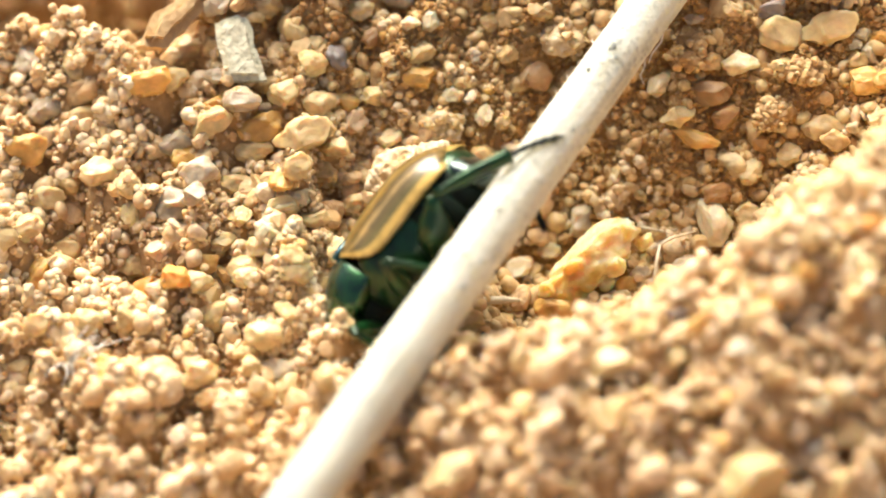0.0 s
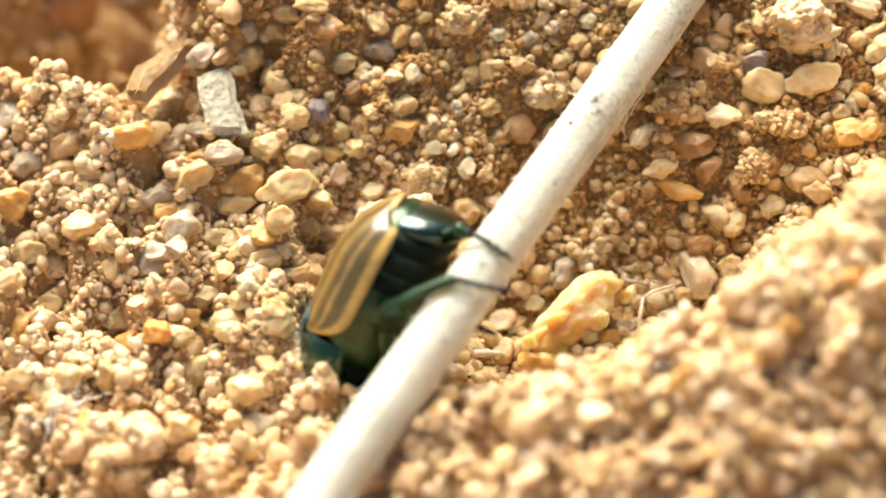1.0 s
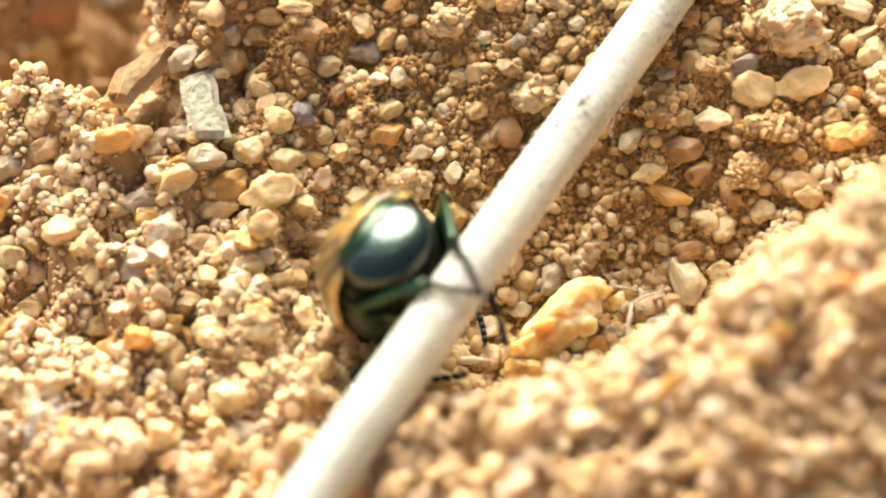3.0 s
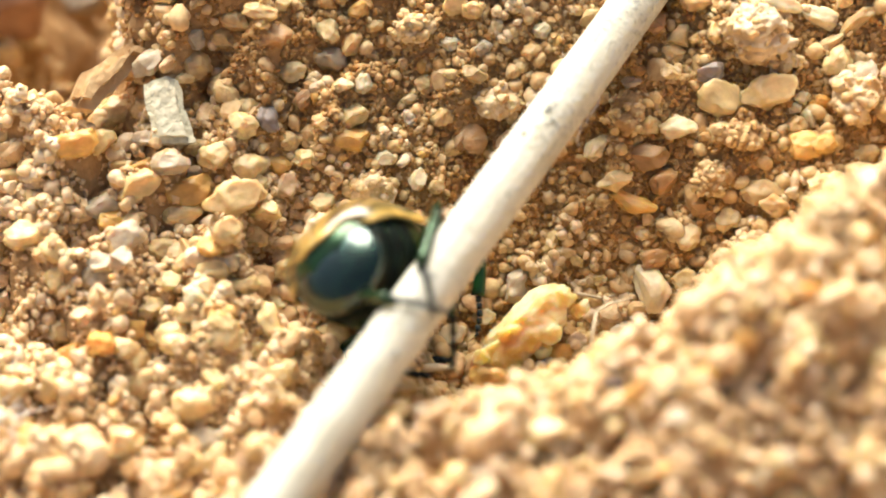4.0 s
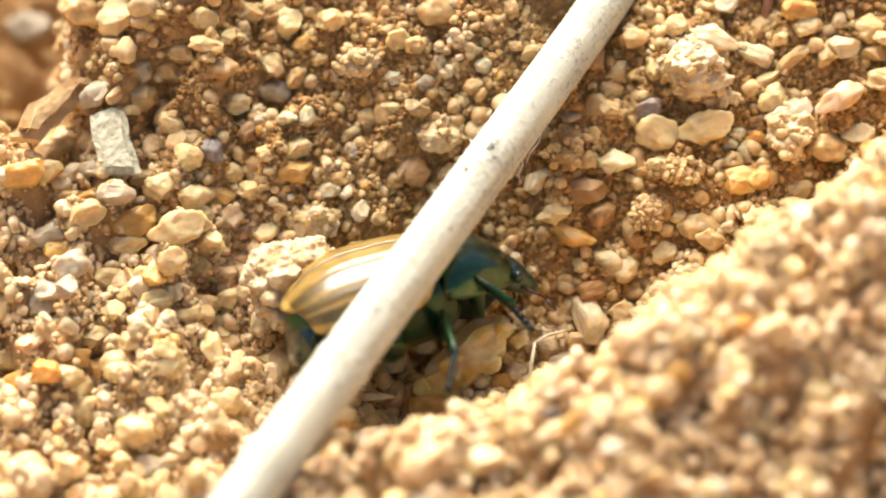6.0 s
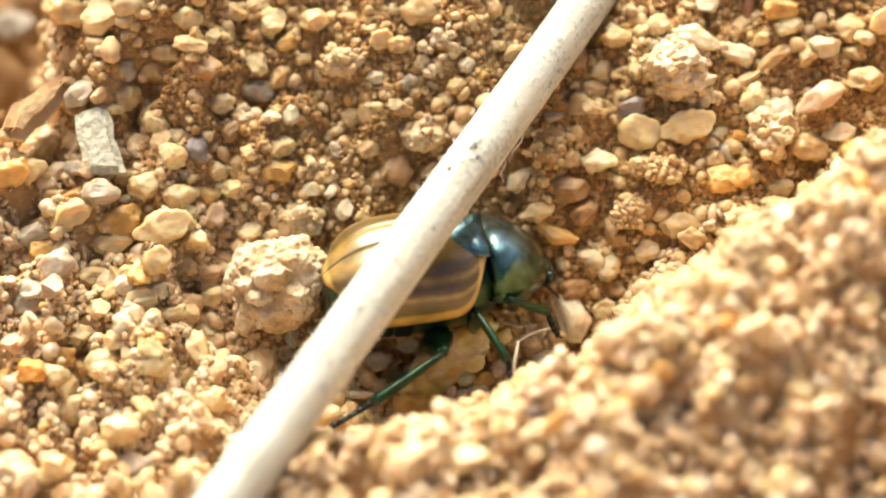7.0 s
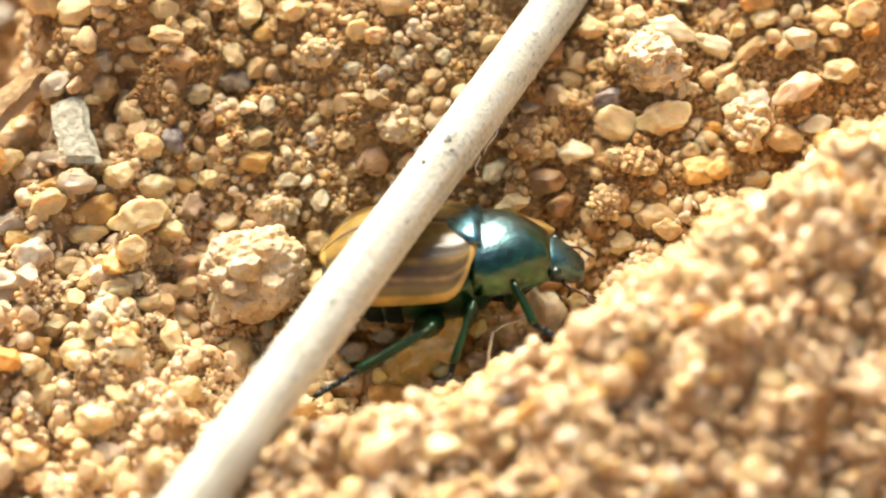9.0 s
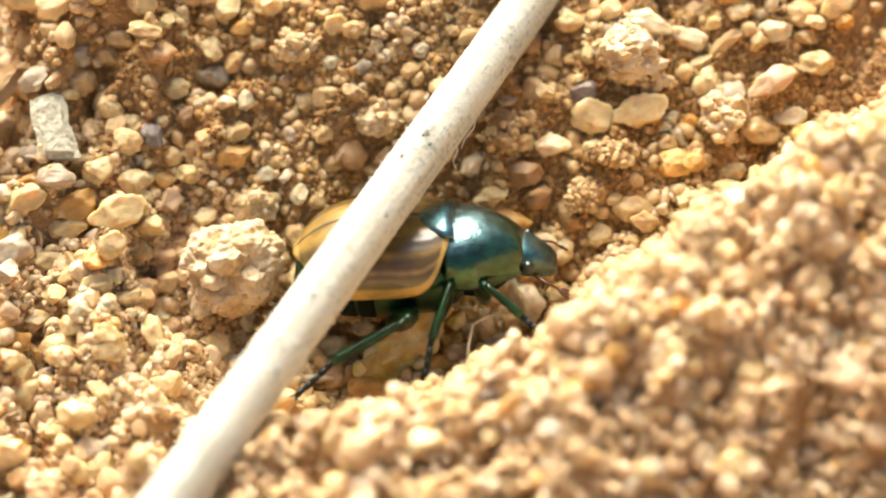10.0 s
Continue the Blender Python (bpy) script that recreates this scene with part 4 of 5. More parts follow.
def build_straw():
    d = (STRAW_TOP - STRAW_LOW).normalized()
    length = (STRAW_TOP - STRAW_LOW).length
    a, b = STRAW_LOW - d * 13, STRAW_TOP + d * 9
    total = (b - a).length
    bm = bmesh.new()
    rows, sides = 150, 28
    rings = []
    for i in range(rows):
        s = total * i / (rows - 1)
        f = s / total
        r = 1.40 - 0.13 * f
        for node in (21.5,):
            r += 0.07 * math.exp(-((s - node) / 0.35) ** 2) - 0.05 * math.exp(-((s - node - 0.8) / 0.4) ** 2)
        bend = Vector((0.12 * math.sin(f * 5 + 1), 0.12 * math.sin(f * 4), s))
        ring = []
        for k in range(sides):
            th = math.tau * k / sides
            rr = r * (1 + 0.018 * math.sin(9 * th + 2 * math.sin(s * 0.15)) + 0.02 * noise.noise(Vector((math.cos(th) * 2, math.sin(th) * 2, s * 0.6))))
            ring.append(bm.verts.new(bend + Vector((math.cos(th) * rr, math.sin(th) * rr, 0))))
        rings.append(ring)
    for r0, r1 in zip(rings, rings[1:]):
        for k in range(sides):
            bm.faces.new((r0[k], r0[(k + 1) % sides], r1[(k + 1) % sides], r1[k]))
    bm.faces.new(rings[0][::-1])
    bm.faces.new(rings[-1])
    ob = part("straw", bm, M_STRAW)
    ob.matrix_world = Matrix.Translation(a * MM) @ d.to_track_quat("Z", "Y").to_matrix().to_4x4()
    tagged(ob, "dry pale cream straw leaning across the sand pit", "straw")
    # fine fuzz and loose fibres
    inv = ob.matrix_world.inverted()
    rng = random.Random(4)

    def fibre(s, ang, pts, r):
        c = Vector((math.cos(ang), math.sin(ang), 0))
        base = Vector((0, 0, s)) + c * 1.28
        p = [base] + [base + c * q[0] + Vector((-c.y, c.x, 0)) * q[1] + Vector((0, 0, q[2])) for q in pts]
        part("fibre", tube_bm([tuple(v) for v in p], [r] * (len(p) - 1) + [r * 0.4], 5), M_FLUFF, ob)

    facing = inv.to_3x3() @ Vector((0, -0.77, 0.64))
    fa = math.atan2(facing.y, facing.x)
    for s, off, l, w in ((13 + length * 0.652, -0.25, 0.55, 0.34), (13 + length * 0.64, 0.1, 0.3, 0.2), (13 + length * 0.60, -0.5, 0.25, 0.2), (13 + length * 0.50, 0.3, 0.35, 0.2), (13 + length * 0.33, -0.2, 0.3, 0.22), (13 + length * 0.2, 0.3, 0.3, 0.2)):
        mark = part("mould_spot", rock_bm(0.22, w * 1.2, l * 1.1, int(s * 9), 3, 0.4, 4), M_MOULD, ob)
        mark.matrix_local = pose(0, 0, s * MM, 0, 0, math.degrees(fa + off)) @ pose(1.40 * MM, 0, 0)
    right = inv.to_3x3() @ Vector((1, 0, -0.35))
    ra = math.atan2(right.y, right.x)
    fibre(13 + length * 0.75, ra, [(0.25, 0, -0.7), (0.2, 0.1, -1.5), (0.35, 0.1, -2.1)], 0.045)
    fibre(13 + length * 0.69, ra, [(0.25, 0, -0.3), (0.35, 0.1, -0.9), (0.75, 0.1, -1.2)], 0.04)
    for _ in range(130):
        s = rng.uniform(8, total - 8)
        fibre(s, rng.uniform(0, math.tau), [(0.10, rng.uniform(-0.1, 0.1), rng.uniform(-0.1, 0.2)), (0.2, rng.uniform(-0.2, 0.2), rng.uniform(-0.1, 0.3))], 0.018)
    return ob


STRAW = build_straw()
STRAW_REST = STRAW.matrix_world.copy()
# the straw is nudged a little by the beetle: seconds, shift to the right and up in millimetres
STRAW_ROWS = [
    (0, -0.03, 0.17),
    (0.5, -0.02, 0.16),
    (1, -0.05, 0.17),
    (1.5, -0.05, 0.14),
    (2, -0.14, 0.14),
    (3.5, -0.10, 0.23),
    (4, -0.05, 0.17),
    (4.5, -0.04, 0.10),
    (5, 0.02, 0.03),
    (5.5, 0.05, 0.00),
    (7, 0.0, 0.03),
    (7.5, 0.00, 0.00),
    (8, -0.11, -0.03),
    (8.5, -0.13, -0.03),
    (9, -0.02, -0.16),
    (9.5, -0.04, -0.21),
    (10, -0.07, -0.13),
]


# ---------------------------------------------------------------- the beetle (x ahead, y to its left, z up, millimetres)
def lathe_bm(stations, rings=20, power=2.0):
    """A body of oval sections: stations of (x, half width, top, bottom, sharpness)."""
    bm = bmesh.new()
    rows = []
    for x, w, top, bot in stations:
        row = []
        for k in range(rings):
            th = math.tau * k / rings
            c, s = math.cos(th), math.sin(th)
            yy = w * math.copysign(abs(c) ** (2 / power), c)
            zz = (top if s > 0 else bot) * abs(s) ** (2 / power)
            row.append(bm.verts.new((x, yy, zz)))
        rows.append(row)
    for r0, r1 in zip(rows, rows[1:]):
        for k in range(rings):
            bm.faces.new((r0[k], r1[k], r1[(k + 1) % rings], r0[(k + 1) % rings]))
    bm.faces.new(rows[0])
    bm.faces.new(rows[-1][::-1])
    bmesh.ops.recalc_face_normals(bm, faces=bm.faces)
    return bm


def curve_at(knots, u):
    """Smooth value at u of (u, value) knots."""
    for (a, va), (b, vb) in zip(knots, knots[1:]):
        if u <= b:
            t = (u - a) / (b - a)
            t = t * t * (3 - 2 * t)
            return va + (vb - va) * t
    return knots[-1][1]


def oval(x0, x1, w, top, bot, n=12, nose=0.5, tail=0.5):
    st = []
    for i in range(n + 1):
        u = i / n
        k = math.sin(math.pi * (0.02 + 0.96 * u)) ** (nose if u > 0.5 else tail)
        st.append((x0 + (x1 - x0) * u, w * k, top * k, bot * k))
    return st


def elytron_bm(side):
    """One wing case: a thin domed shell from the suture to its rim."""
    bm = bmesh.new()
    uvl = bm.loops.layers.uv.new("UVMap")
    nu, nv = 64, 26
    grid = []
    for i in range(nu + 1):
        u = i / nu
        x = -5.85 + 8.05 * u
        w = 3.75 * (1 - (max(0, 0.52 - u) / 0.52) ** 3.4 * 0.54) * (1 - (max(0, u - 0.80) / 0.20) ** 2.4 * 0.26)
        h = 2.62 * (1 - (max(0, 0.55 - u) / 0.55) ** 2.8 * 0.72) * (1 - (max(0, u - 0.62) / 0.38) ** 2 * 0.14)
        row = []
        for j in range(nv + 1):
            fore, aft = max(0.0, (u * 0.998 - 0.3) / 0.7), max(0.0, (0.55 - u) / 0.55)
            v = j / nv * (1 - fore ** 6) ** (1 / 6)
            edge = max((fore ** 6 + v ** 6) ** (1 / 6), aft * 0.985)
            ph = v * radians(90) * (1 - 0.50 * (max(0, u - 0.74) / 0.26) ** 2.4) * (1 - 0.35 * (max(0, 0.12 - u) / 0.12) ** 2)
            # rounded shoulder and tip: pull the rim in
            pull = 1 - 0.16 * max(0, (u - 0.93) / 0.07) ** 2 * v ** 3 - 0.25 * max(0, (0.10 - u) / 0.10) ** 2 * v ** 2
            y = w * math.sin(ph) ** 0.9 * pull if ph > 0 else 0.0
            z = h * abs(math.cos(ph)) ** 0.8 + 0.02
            xx = x - 0.4 * max(0, (u - 0.80) / 0.20) ** 2 * v ** 3 + 1.2 * max(0, (0.2 - u) / 0.2) ** 2 * v ** 2
            rib = 0.035 * math.cos(v * 40) * math.sin(math.pi * min(1, max(0, u))) * (1 - v)
            row.append((bm.verts.new((xx, side * (0.03 + y + rib * 0.3), z + rib)), edge, v))
        grid.append(row)
    for i in range(nu):
        for j in range(nv):
            q = [grid[i][j], grid[i + 1][j], grid[i + 1][j + 1], grid[i][j + 1]]
            if side < 0:
                q = q[::-1]
            f = bm.faces.new([a[0] for a in q])
            for lp, a in zip(f.loops, q):
                lp[uvl].uv = (a[1], a[2])
    bmesh.ops.recalc_face_normals(bm, faces=bm.faces)
    bmesh.ops.solidify(bm, geom=bm.faces[:], thickness=0.14)
    return bm


def pronotum_bm():
    st = [(1.50, 2.75, 2.05, -0.5), (1.80, 3.02, 2.30, -0.55), (2.4, 3.12, 2.36, -0.6), (3.2, 2.98, 2.22, -0.6), (3.9, 2.6, 1.90, -0.65), (4.5, 2.2, 1.52, -0.65), (4.9, 1.85, 1.2, -0.65), (5.1, 1.6, 0.95, -0.65)]
    return lathe_bm([(1.75 + (x - 1.75) * 1.12, w, a, b) for x, w, a, b in st], 32, 2.3)


def head_bm():
    st = [(4.7, 1.5, 0.95, -0.8), (5.1, 1.55, 0.92, -0.8), (5.5, 1.48, 0.8, -0.8), (5.9, 1.30, 0.62, -0.72), (6.3, 1.08, 0.40, -0.6), (6.55, 0.80, 0.18, -0.45)]
    bm = lathe_bm(st, 24, 2.4)
    for v in bm.verts:  # the head bends down
        k = max(0, v.co.x - 4.8)
        v.co.z -= 0.16 * k * k * 0.6 + 0.12 * k
        v.co.x = 4.7 + (v.co.x - 4.7) * 1.15 + NECK
    return bm


SLIM = 0.85


def slim(bm):
    for v in bm.verts:
        v.co.y *= SLIM
    return bm


HEAD = []
NECK = 0.36
LEGS = []  # (hip, femur length, tibia length, tarsus length, femur, tibia, tarsus)


def bone(name, length, r0, r1, r2, mat, parent, spines=0, segments=0, seed=1):
    """A leg piece along +x from its joint."""
    rng = random.Random(seed)
    if segments:
        bm = bmesh.new()
        seg = length / (segments + 0.7)
        for i in range(segments):
            a = seg * i
            bend = -0.20 * (i / segments) ** 2 * length
            merge(bm, tube_bm([(a, 0, bend), (a + seg * 0.45, 0, bend), (a + seg * 0.92, 0, bend - 0.02)], [r0 * 0.92, r0, r1 * 1.05], 7))
        for s in (-1, 1):  # claws
            a = seg * (segments - 0.1)
            merge(bm, tube_bm([(a, 0, -0.18 * length), (a + seg * 0.35, s * 0.13, -0.18 * length + 0.02), (a + seg * 0.6, s * 0.16, -0.18 * length - 0.16)], [0.06, 0.05, 0.015], 5))
    else:
        n = 9
        pts = [(length * i / n, 0, 0.06 * math.sin(math.pi * i / n)) for i in range(n + 1)]
        rad = [curve_at([(0, r0), (0.45, r1), (1, r2)], i / n) for i in range(n + 1)]
        bm = tube_bm(pts, rad, 10)
        for v in bm.verts:
            v.co.y *= 0.7
        for k in range(spines):
            f = 0.3 + 0.65 * k / max(1, spines - 1)
            s = -1 if k % 2 else 1
            p = Vector((length * f, 0, s * r1 * 0.7))
            merge(bm, tube_bm([tuple(p), tuple(p + Vector((0.18, rng.uniform(-0.1, 0.1), s * 0.22)))], [0.05, 0.01], 5))
    return part(name, bm, mat, parent)


def build_beetle():
    ob = part("beetle", slim(lathe_bm([(-5.7, 1.0, 0.5, -0.9), (-5.2, 2.2, 1.2, -1.6), (-4.2, 3.0, 1.5, -2.1), (-2.5, 3.4, 1.6, -2.5), (-0.5, 3.45, 1.6, -2.7), (1.2, 3.2, 1.6, -2.6), (2.2, 2.7, 1.4, -2.2), (2.8, 1.9, 1.0, -1.6), (3.1, 1.0, 0.5, -0.9)], 28, 2.2)), M_FLANK)
    tagged(ob, "metallic green beetle with glossy striped yellow-brown wing cases", "beetle")
    for side in (1, -1):
        part("wing_case", slim(elytron_bm(side)), M_ELYTRA, ob, "glossy yellow-brown wing case with dark stripes")
    HEAD.append(part("pronotum", slim(pronotum_bm()), M_GREEN, ob, "polished blue-green metallic pronotum with painted sky sheen on top"))
    part("fore_breast", slim(lathe_bm([(1.9, 1.2, 0.5, -1.2), (2.3, 2.2, 0.6, -1.9), (3.2, 2.3, 0.6, -2.1), (4.2, 1.8, 0.5, -1.8), (5.0, 1.1, 0.4, -1.2)], 22, 2.2)), M_BELLY, HEAD[0], "dark underside of the fore body")
    scut = lathe_bm([(0.0, 0.05, 0.05, -0.1), (0.5, 0.5, 0.24, -0.2), (1.2, 1.15, 0.36, -0.25), (1.9, 1.65, 0.38, -0.3), (2.4, 1.8, 0.22, -0.3)], 20)
    bmesh.ops.translate(scut, vec=(-0.2, 0, 2.30), verts=scut.verts)
    part("scutellum", slim(scut), M_SCUT, ob, "blue metallic triangular scutellum")
    # rear plate, bulging back and down
    pyg = bmesh.new()
    bmesh.ops.create_uvsphere(pyg, u_segments=28, v_segments=18, radius=1)
    for v in pyg.verts:
        v.co = (v.co.x * 1.0 - 4.3 + 0.30 * v.co.z, v.co.y * 2.55, v.co.z * 1.70 - 0.85)
    part("belly_tip", slim(pyg), M_BELLY, ob, "black-green belly tip")
    plate = bmesh.new()
    bmesh.ops.create_uvsphere(plate, u_segments=28, v_segments=18, radius=1)
    for v in plate.verts:
        v.co = (v.co.x * 0.95 - 4.95 + 0.45 * v.co.z, v.co.y * 2.78, v.co.z * 2.0 - 0.72)
    part("rear_plate", slim(plate), M_TEAL, ob, "shiny teal and green metallic rear plate with painted sky sheen on top")
    for i in range(5):  # belly rings
        x = -4.6 + i * 0.95
        k = 1 - 0.06 * (2 - i) ** 2 * 0.5
        part("belly_segment", slim(lathe_bm([(x, 3.30 * k, 0.5, -2.50 * k), (x + 0.15, 3.46 * k, 0.6, -2.68 * k), (x + 0.8, 3.50 * k, 0.6, -2.74 * k), (x + 0.98, 3.34 * k, 0.5, -2.55 * k)], 28, 2.2)), M_BELLY, ob)
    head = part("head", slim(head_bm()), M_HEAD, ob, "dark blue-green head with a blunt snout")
    HEAD.append(head)
    for side in (1, -1):
        eye = bmesh.new()
        bmesh.ops.create_uvsphere(eye, u_segments=14, v_segments=10, radius=0.33)
        bmesh.ops.translate(eye, vec=(5.35 + NECK, side * 1.28, 0.15), verts=eye.verts)
        part("eye", eye, M_BLACK, head, "black bulging eye")
        an = tube_bm([(5.6, side * 1.2, -0.4), (6.0, side * 1.6, -0.45), (6.5, side * 1.75, -0.6), (6.75, side * 1.75, -0.75)], [0.10, 0.07, 0.06, 0.06], 6)
        for q in range(3):
            merge(an, tube_bm([(6.7, side * 1.75, -0.75), (7.0, side * (1.75 + 0.10 * (q - 1)), -0.85 - 0.08 * q), (7.3, side * (1.75 + 0.16 * (q - 1)), -1.0 - 0.1 * q)], [0.05, 0.10, 0.05], 6))
        bmesh.ops.translate(an, vec=(NECK + 0.15, 0, 0), verts=an.verts)
        part("antenna", an, M_MOUTH, head, "short brown clubbed antenna")
        part("palp", tube_bm([(6.3, side * 0.5, -1.0), (6.6, side * 0.6, -1.4), (6.55, side * 0.55, -1.8)], [0.10, 0.09, 0.05], 6), M_MOUTH, head)
    for k, (x, y, z, lf, lt, ls) in enumerate(((3.4, 1.4, -1.7, 2.4, 2.3, 2.0), (1.3, 1.9, -2.3, 2.9, 3.0, 2.7), (-0.8, 1.9, -2.3, 3.7, 4.1, 2.8))):
        for side in (1, -1):
            fem = bone("femur", lf, 0.38, (0.52, 0.55, 0.90)[k], 0.30, M_LEG, ob)
            tib = bone("tibia", lt, 0.24, (0.28, 0.29, 0.36)[k], (0.33, 0.33, 0.40)[k], M_LEG, ob, spines=6, seed=k)
            tar = bone("tarsus", ls, 0.155, 0.14, 0.12, M_TARSUS, ob, segments=5)
            LEGS.append((Vector((x, side * y, z)), lf, lt, fem, tib, tar))
    return ob


BEETLE = build_beetle()
BEETLE.scale = (1.06, 1.06, 1.06)


def aim(origin, direction, up):
    """A pose whose x axis runs along direction."""
    x = direction.normalized()
    y = up.cross(x)
    y = y.normalized() if y.length > 1e-6 else x.orthogonal()
    z = x.cross(y)
    m = Matrix((x, y, z)).transposed().to_4x4()
    m.translation = origin * MM
    return m


def leg_pose(leg, ankle, tip, knee_dir):
    """Femur, tibia and tarsus for an ankle and a toe tip in the beetle's own space."""
    hip, lf, lt, *_ = leg
    ankle, tip, knee_dir = Vector(ankle), Vector(tip), Vector(knee_dir)
    d = ankle - hip
    n = min(d.length, (lf + lt) * 0.995)
    n = max(n, abs(lf - lt) * 1.05)
    d.normalize()
    ankle = hip + d * n
    c = (lf * lf + n * n - lt * lt) / (2 * n)
    h = math.sqrt(max(0.0, lf * lf - c * c))
    k = (knee_dir - d * knee_dir.dot(d)).normalized()
    knee = hip + d * c + k * h
    return aim(hip, knee - hip, k), aim(knee, ankle - knee, k), aim(ankle, tip - ankle, k)


# seconds; body place in millimetres; turn in degrees
BEETLE_ROWS = [
    (0, -9.68, -4.72, -2.36, 66.0, 40.9, -141.9),
    (0.5, -9.75, -4.40, -2.26, 59.6, 48.1, -140.9),
    (1, -10.62, -4.81, -2.35, 54.2, 54.8, -140.8),
    (1.5, -10.58, -4.75, -2.33, 53.9, 54.9, -141.1),
    (2, -10.62, -4.35, -2.48, 49.9, 60.7, -147.0),
    (2.7, -9.47, -3.60, -2.12, -39.3, 73.9, 110.6),
    (3.5, -8.51, -2.20, -1.34, -65.4, 51.4, 67.8),
    (4, -7.79, -2.05, -1.38, -58.8, 42.9, 61.7),
    (4.5, -7.01, -1.74, -1.34, -53.6, 38.6, 56.3),
    (5, -4.89, -1.87, -1.70, -52.6, 14.6, 45.9),
    (5.5, -4.71, -1.32, -1.80, -39.1, 2.6, 32.2),
    (6.2, -2.93, -1.07, -1.58, -13.2, -5.9, 13.5),
    (7, -0.71, 0.04, -1.43, 7.4, -0.8, 10.1),
    (7.5, -1.00, -0.26, -1.51, 7.3, -0.9, 10.1),
    (8, -0.42, -0.29, -1.43, 5.1, -3.3, 5.3),
    (8.5, 0.27, -0.20, -1.31, 0.7, -4.4, -0.6),
    (9, 0.56, -0.15, -1.30, -1.0, -3.6, -0.5),
    (9.5, 0.45, -0.20, -1.29, -1.3, -3.8, -1.1),
    (10, 0.22, -0.22, -1.30, -1.6, -3.9, -1.4),
]
# legs in the order fore left, fore right, middle left, middle right, hind left, hind right:
# ankle, toe direction, knee direction
def stance(fx, mx, hx, sway=0.0):
    """Six feet of a walking stance; sway shifts the two tripods against each other."""
    out = []
    for x, y, z, tx, k in ((4.6 + fx, 2.9, -3.2, 1.2, 0.3), (1.2 + mx, 3.9, -3.9, 0.4, 0.1), (-3.6 + hx, 3.7, -3.8, -1.8, -0.3)):
        for side in (1, -1):
            s = sway if (len(out) in (0, 3, 4)) else -sway
            out.append((x + s, side * y, z, tx, side * 1.0, -1.0, k, side * 0.9, 1.0 if k > 0 else -0.1))
    return out


def clasp(reach, spread):
    """Feet drawn together beneath the body, round a stem."""
    out = []
    for x, y, z in ((3.9, 2.2, -3.2), (1.0, 2.9, -3.6), (-2.4, 2.6, -3.9)):
        for side in (1, -1):
            out.append((x, side * y * spread, z - reach, 0.3, -side * 0.9, -1.4, 0.2 if x > 0 else -0.3, side * 1.0, 0.5))
    return out


LEG_ROWS = [  # stances that the marked footholds below replace
            (0.0, clasp(0, 1.1)), (0.5, clasp(0.2, 1.0)), (1.0, clasp(0.3, 0.9)), (1.5, clasp(0.2, 0.95)), (2.0, clasp(0.2, 1.0)), (2.7, clasp(0.1, 1.1)),
            (3.5, clasp(0.1, 1.0)), (4.0, clasp(0, 1.0)), (4.5, clasp(0, 1.1)), (5.0, stance(0.4, 0, 0.3, 0.3)), (5.5, stance(0.4, 0, -0.6, -0.4)), (6.2, stance(0.2, 0, 0, 0.4)),
            (7.0, stance(0, -0.2, 0, -0.3)), (7.5, stance(0, 0, 0, 0.2)), (8.0, stance(0.2, 0, -0.2, 0.3)), (8.5, stance(0.3, -0.5, -0.4)), (9.0, stance(0.2, -0.7, -0.6)), (9.5, stance(0.2, -0.7, -0.6)), (10.0, stance(0.2, -0.8, -0.7))]


def foot(t, leg, ax, ay, az, tx, ty, tz):
    """A foothold in the beetle's own space: ankle and toe tip of one leg at t seconds."""
    side = 1 if leg % 2 == 0 else -1
    for when, feet in LEG_ROWS:
        if when == t:
            feet[leg] = (ax, ay, az, tx - ax, ty - ay, tz - az, (0.3, 0.1, 0.6)[leg // 2], side * 0.8, 0.9)


foot(0, 4, -7.04, 2.80, -2.22, -8.77, 2.09, -2.83)
foot(0, 5, -6.04, -0.08, -2.92, -5.19, 0.20, -4.52)
foot(0, 2, -0.75, 2.59, -2.99, -1.94, 1.77, -3.87)
foot(0.5, 4, -4.77, 4.38, -3.31, -5.85, 4.08, -4.59)
foot(0.5, 5, -5.89, -0.71, -1.60, -5.70, -0.66, -3.34)
foot(0.5, 2, -0.72, 2.97, -2.84, -1.10, 2.77, -4.46)
foot(1, 4, -4.65, 4.63, -3.46, -5.12, 5.02, -5.49)
foot(1, 5, -6.33, 2.75, -2.70, -6.74, 3.28, -5.04)
foot(1, 2, -2.09, 2.23, -3.72, -2.34, 2.15, -5.37)
foot(1.5, 4, -4.59, 4.66, -3.29, -5.02, 5.12, -5.43)
foot(1.5, 5, -6.29, 2.73, -2.45, -6.48, 3.51, -4.88)
foot(1.5, 3, -2.40, 1.83, -5.16, -3.00, 1.55, -7.41)
foot(2, 4, -4.92, 4.52, -3.35, -5.44, 4.83, -5.52)
foot(2, 5, -6.49, 2.40, -2.81, -6.66, 3.15, -4.98)
foot(2, 3, -2.94, 1.42, -5.65, -3.49, 1.22, -8.74)
foot(2.7, 4, -5.88, 1.74, -3.54, -6.20, 1.31, -5.94)
foot(2.7, 5, -5.99, -0.60, -3.29, -6.25, 0.28, -5.61)
foot(2.7, 3, -2.57, -0.48, -5.44, -2.22, 0.44, -7.85)
foot(3.5, 4, -5.98, -0.49, -4.30, -5.81, -1.56, -6.47)
foot(3.5, 5, -5.10, -2.35, -4.11, -5.75, -1.68, -6.40)
foot(3.5, 3, -1.78, -2.13, -5.43, -2.68, 0.53, -7.46)
foot(4, 4, -6.36, -1.42, -3.88, -5.91, -2.88, -5.25)
foot(4, 5, -5.08, -3.18, -3.23, -5.84, -2.98, -5.16)
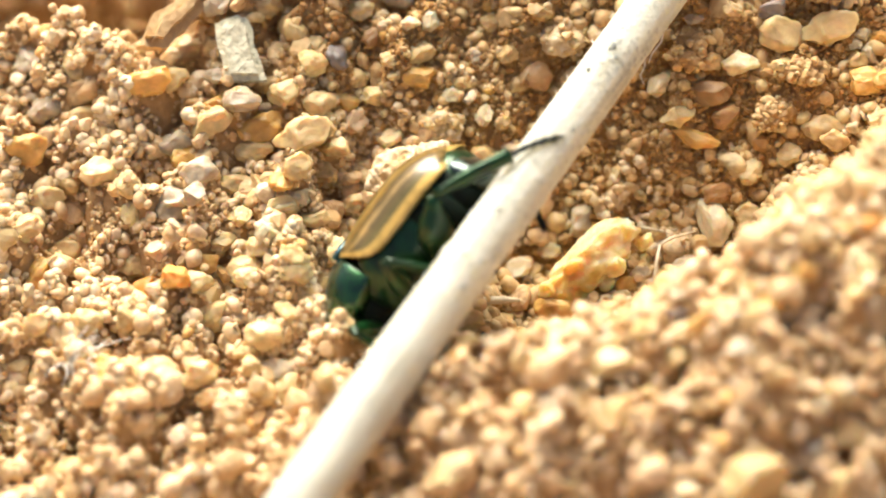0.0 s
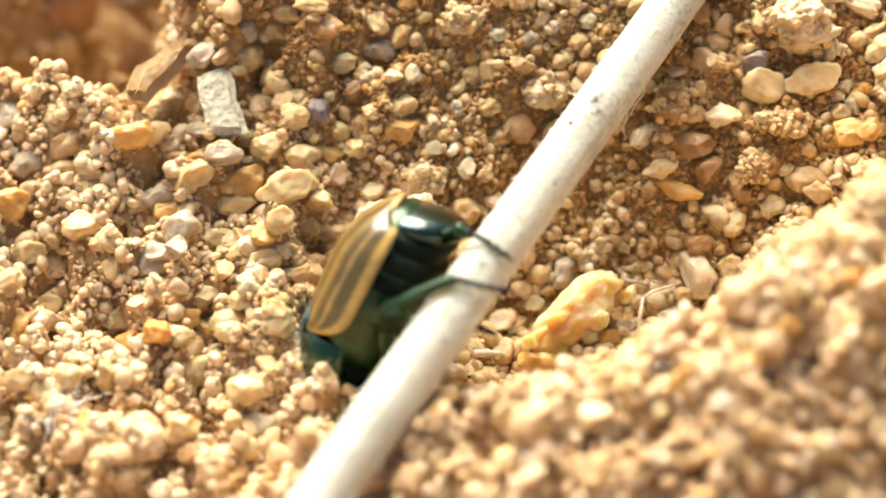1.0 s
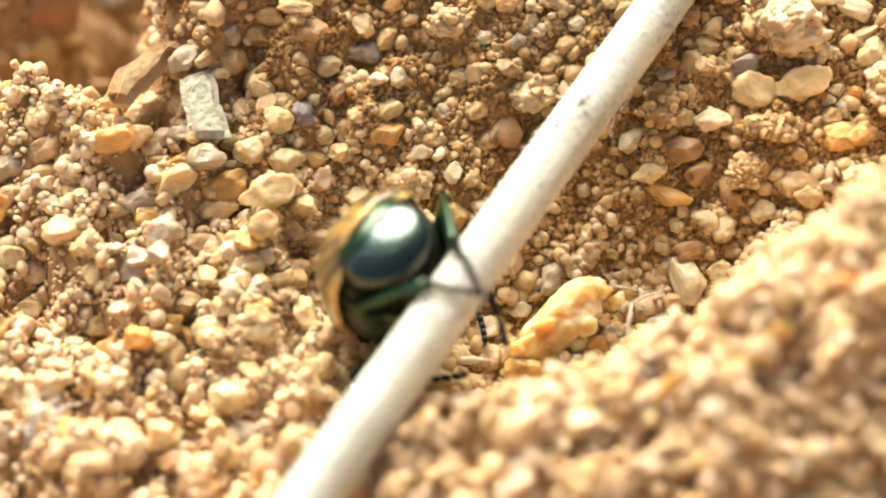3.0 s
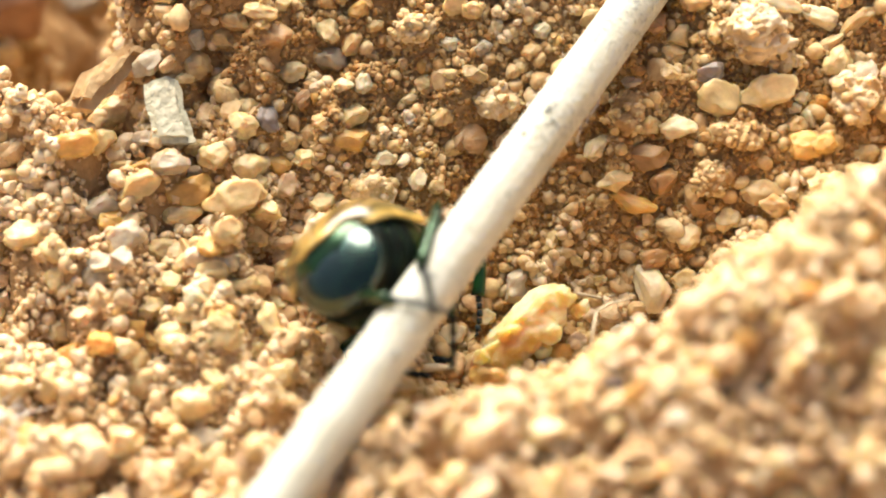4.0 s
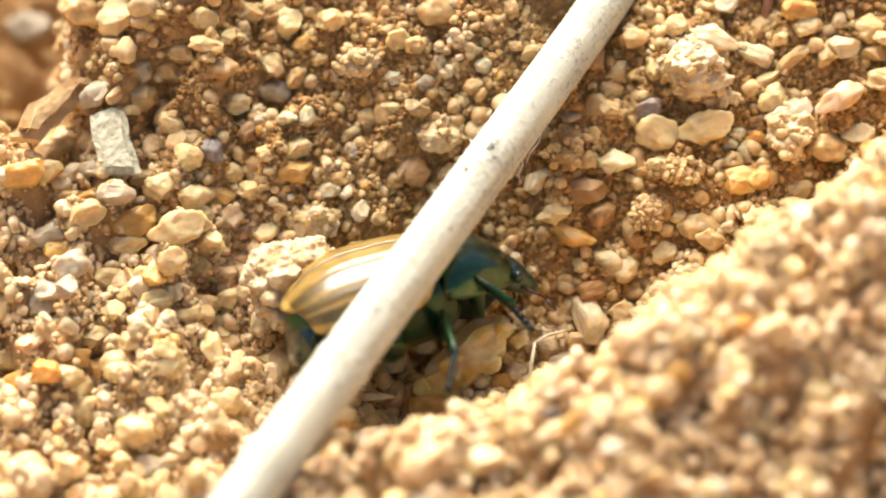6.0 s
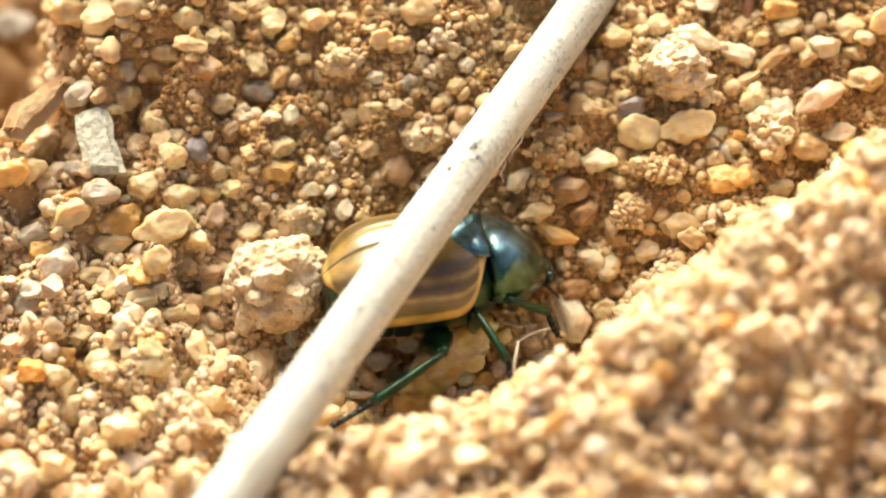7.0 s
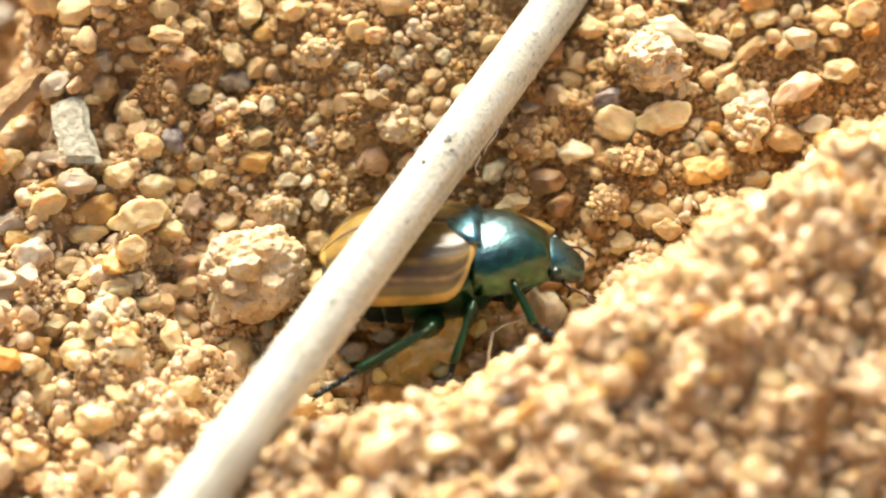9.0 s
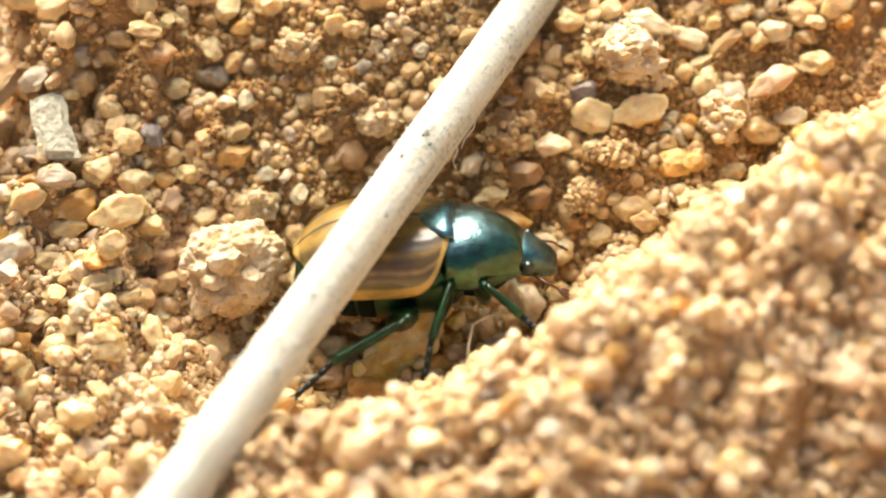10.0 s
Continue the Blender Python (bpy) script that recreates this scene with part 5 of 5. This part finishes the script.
foot(4, 3, -2.10, -2.11, -5.04, -1.88, -1.16, -6.34)
foot(4.5, 4, -6.67, -1.83, -3.49, -6.14, -3.04, -3.84)
foot(4.5, 5, -4.97, -3.51, -2.11, -5.91, -3.50, -4.27)
foot(4.5, 3, 1.03, -4.59, -3.06, 1.55, -4.51, -4.75)
foot(5, 5, -5.02, -4.35, -0.11, -5.77, -5.19, -2.15)
foot(5, 1, 4.09, -2.60, -1.24, 2.62, -2.72, -3.33)
foot(5, 3, -3.76, -1.38, -4.63, -1.48, -3.93, -6.61)
foot(5.5, 5, -7.66, -2.55, -2.34, -9.90, -1.15, -3.32)
foot(5.5, 3, -4.21, -6.26, 0.38, -5.34, -6.54, 0.06)
foot(5.5, 1, 4.84, -2.33, -1.37, 4.92, -3.13, -2.45)
foot(5.5, 0, 6.74, 1.07, -0.12, 8.00, 0.71, -0.76)
foot(6.2, 5, -5.03, -6.58, -1.22, -7.10, -7.37, -1.58)
foot(6.2, 3, 2.04, -6.49, -1.21, 1.51, -8.33, -2.04)
foot(6.2, 1, 4.56, -3.65, -0.63, 4.98, -5.03, -1.26)
foot(7, 5, -4.31, -6.09, -1.88, -6.05, -6.59, -2.62)
foot(7, 3, 2.30, -5.93, -0.37, 2.21, -7.33, -1.39)
foot(7, 1, 4.9, -2.7, -0.9, 5.2, -3.1, -2.4)
foot(7.5, 5, -4.41, -4.91, -0.83, -6.24, -5.33, -1.52)
foot(7.5, 3, 1.79, -5.64, -0.18, 1.61, -6.99, -1.19)
foot(7.5, 1, 5.0, -2.7, -0.8, 5.3, -3.1, -2.3)
foot(8, 5, -4.10, -5.21, -0.83, -5.98, -5.77, -1.46)
foot(8, 3, 1.52, -5.58, -0.69, 1.25, -6.80, -1.64)
foot(8, 1, 5.1, -3.0, -0.7, 5.6, -3.6, -1.8)
foot(8.5, 5, -4.03, -5.76, -1.43, -5.78, -6.48, -2.12)
foot(8.5, 3, 0.73, -5.69, -1.51, 0.59, -6.74, -2.43)
foot(8.5, 1, 5.01, -3.92, -0.70, 5.88, -4.57, -0.97)
foot(8.5, 4, -5.65, 2.90, -1.17, -7.13, 3.28, -1.32)
foot(9, 5, -3.95, -5.78, -1.75, -5.89, -6.57, -2.57)
foot(9, 3, 0.65, -5.67, -1.68, 0.28, -6.70, -2.62)
foot(9, 1, 4.60, -4.00, -0.83, 5.50, -4.56, -0.99)
foot(9, 4, -6.04, 2.80, -1.31, -7.51, 3.18, -1.47)
foot(9.5, 5, -3.35, -5.65, -1.63, -5.77, -6.75, -2.81)
foot(9.5, 3, 0.62, -5.56, -1.54, 0.38, -6.64, -2.56)
foot(9.5, 1, 5.24, -4.03, -0.92, 5.87, -4.60, -1.07)
foot(9.5, 4, -5.89, 2.82, -1.29, -7.27, 3.22, -1.43)
foot(10, 5, -3.77, -5.70, -1.66, -5.57, -6.84, -2.94)
foot(10, 3, 1.00, -5.09, -0.99, 0.60, -6.63, -2.57)
foot(10, 1, 5.36, -3.92, -0.78, 5.89, -4.49, -0.93)
foot(10, 4, -5.64, 2.81, -1.33, -7.06, 3.19, -1.49)

# the fore body bows and the head nods: seconds, degrees down of each, degrees of turn to the left
NODS = [(0.0, 10, 25, 0), (1.0, 12, 22, 0), (2.0, 12, 20, 0), (3.5, 8, 20, 0), (5.0, 8, 15, 0), (5.5, 6, 12, 0), (6.2, 10, 16, 8), (7.0, 20, 24, 20), (7.5, 19, 24, 18), (8.0, 13, 20, 13), (8.5, 5, 14, 4), (9.0, 0, 8, 0), (10.0, 0, 6, 0)]


def motions():
    waist, neck = Matrix.Translation((2.2 * MM, 0, 0.6 * MM)), Matrix.Translation(((4.8 + NECK) * MM, 0, 0))
    bows = [(t, waist @ pose(0, 0, 0, 0, d, turn) @ waist.inverted()) for t, d, _, turn in NODS]
    walk(HEAD[0], bows)
    walk(HEAD[1], [(t, m @ neck @ pose(0, 0, 0, 0, n[2], 0) @ neck.inverted()) for (t, m), n in zip(bows, NODS)])
    walk(STRAW, [(t, Matrix.Translation((x * MM, 0, z * MM)) @ STRAW_REST) for t, x, z in STRAW_ROWS])
    walk(BEETLE, [(t, pose(x * MM, y * MM, z * MM, rx, ry, rz)) for t, x, y, z, rx, ry, rz in BEETLE_ROWS])
    for i, leg in enumerate(LEGS):
        side = 1 if i % 2 == 0 else -1
        rows = []
        for t, feet in LEG_ROWS:
            ax, ay, az, tx, ty, tz, kx, ky, kz = feet[i]
            rows.append((t, leg_pose(leg, (ax, ay, az), (ax + tx, ay + ty, az + tz), (kx, ky, kz))))
        for q in range(3):
            walk(leg[3 + q], [(t, m[q]) for t, m in rows])


motions()
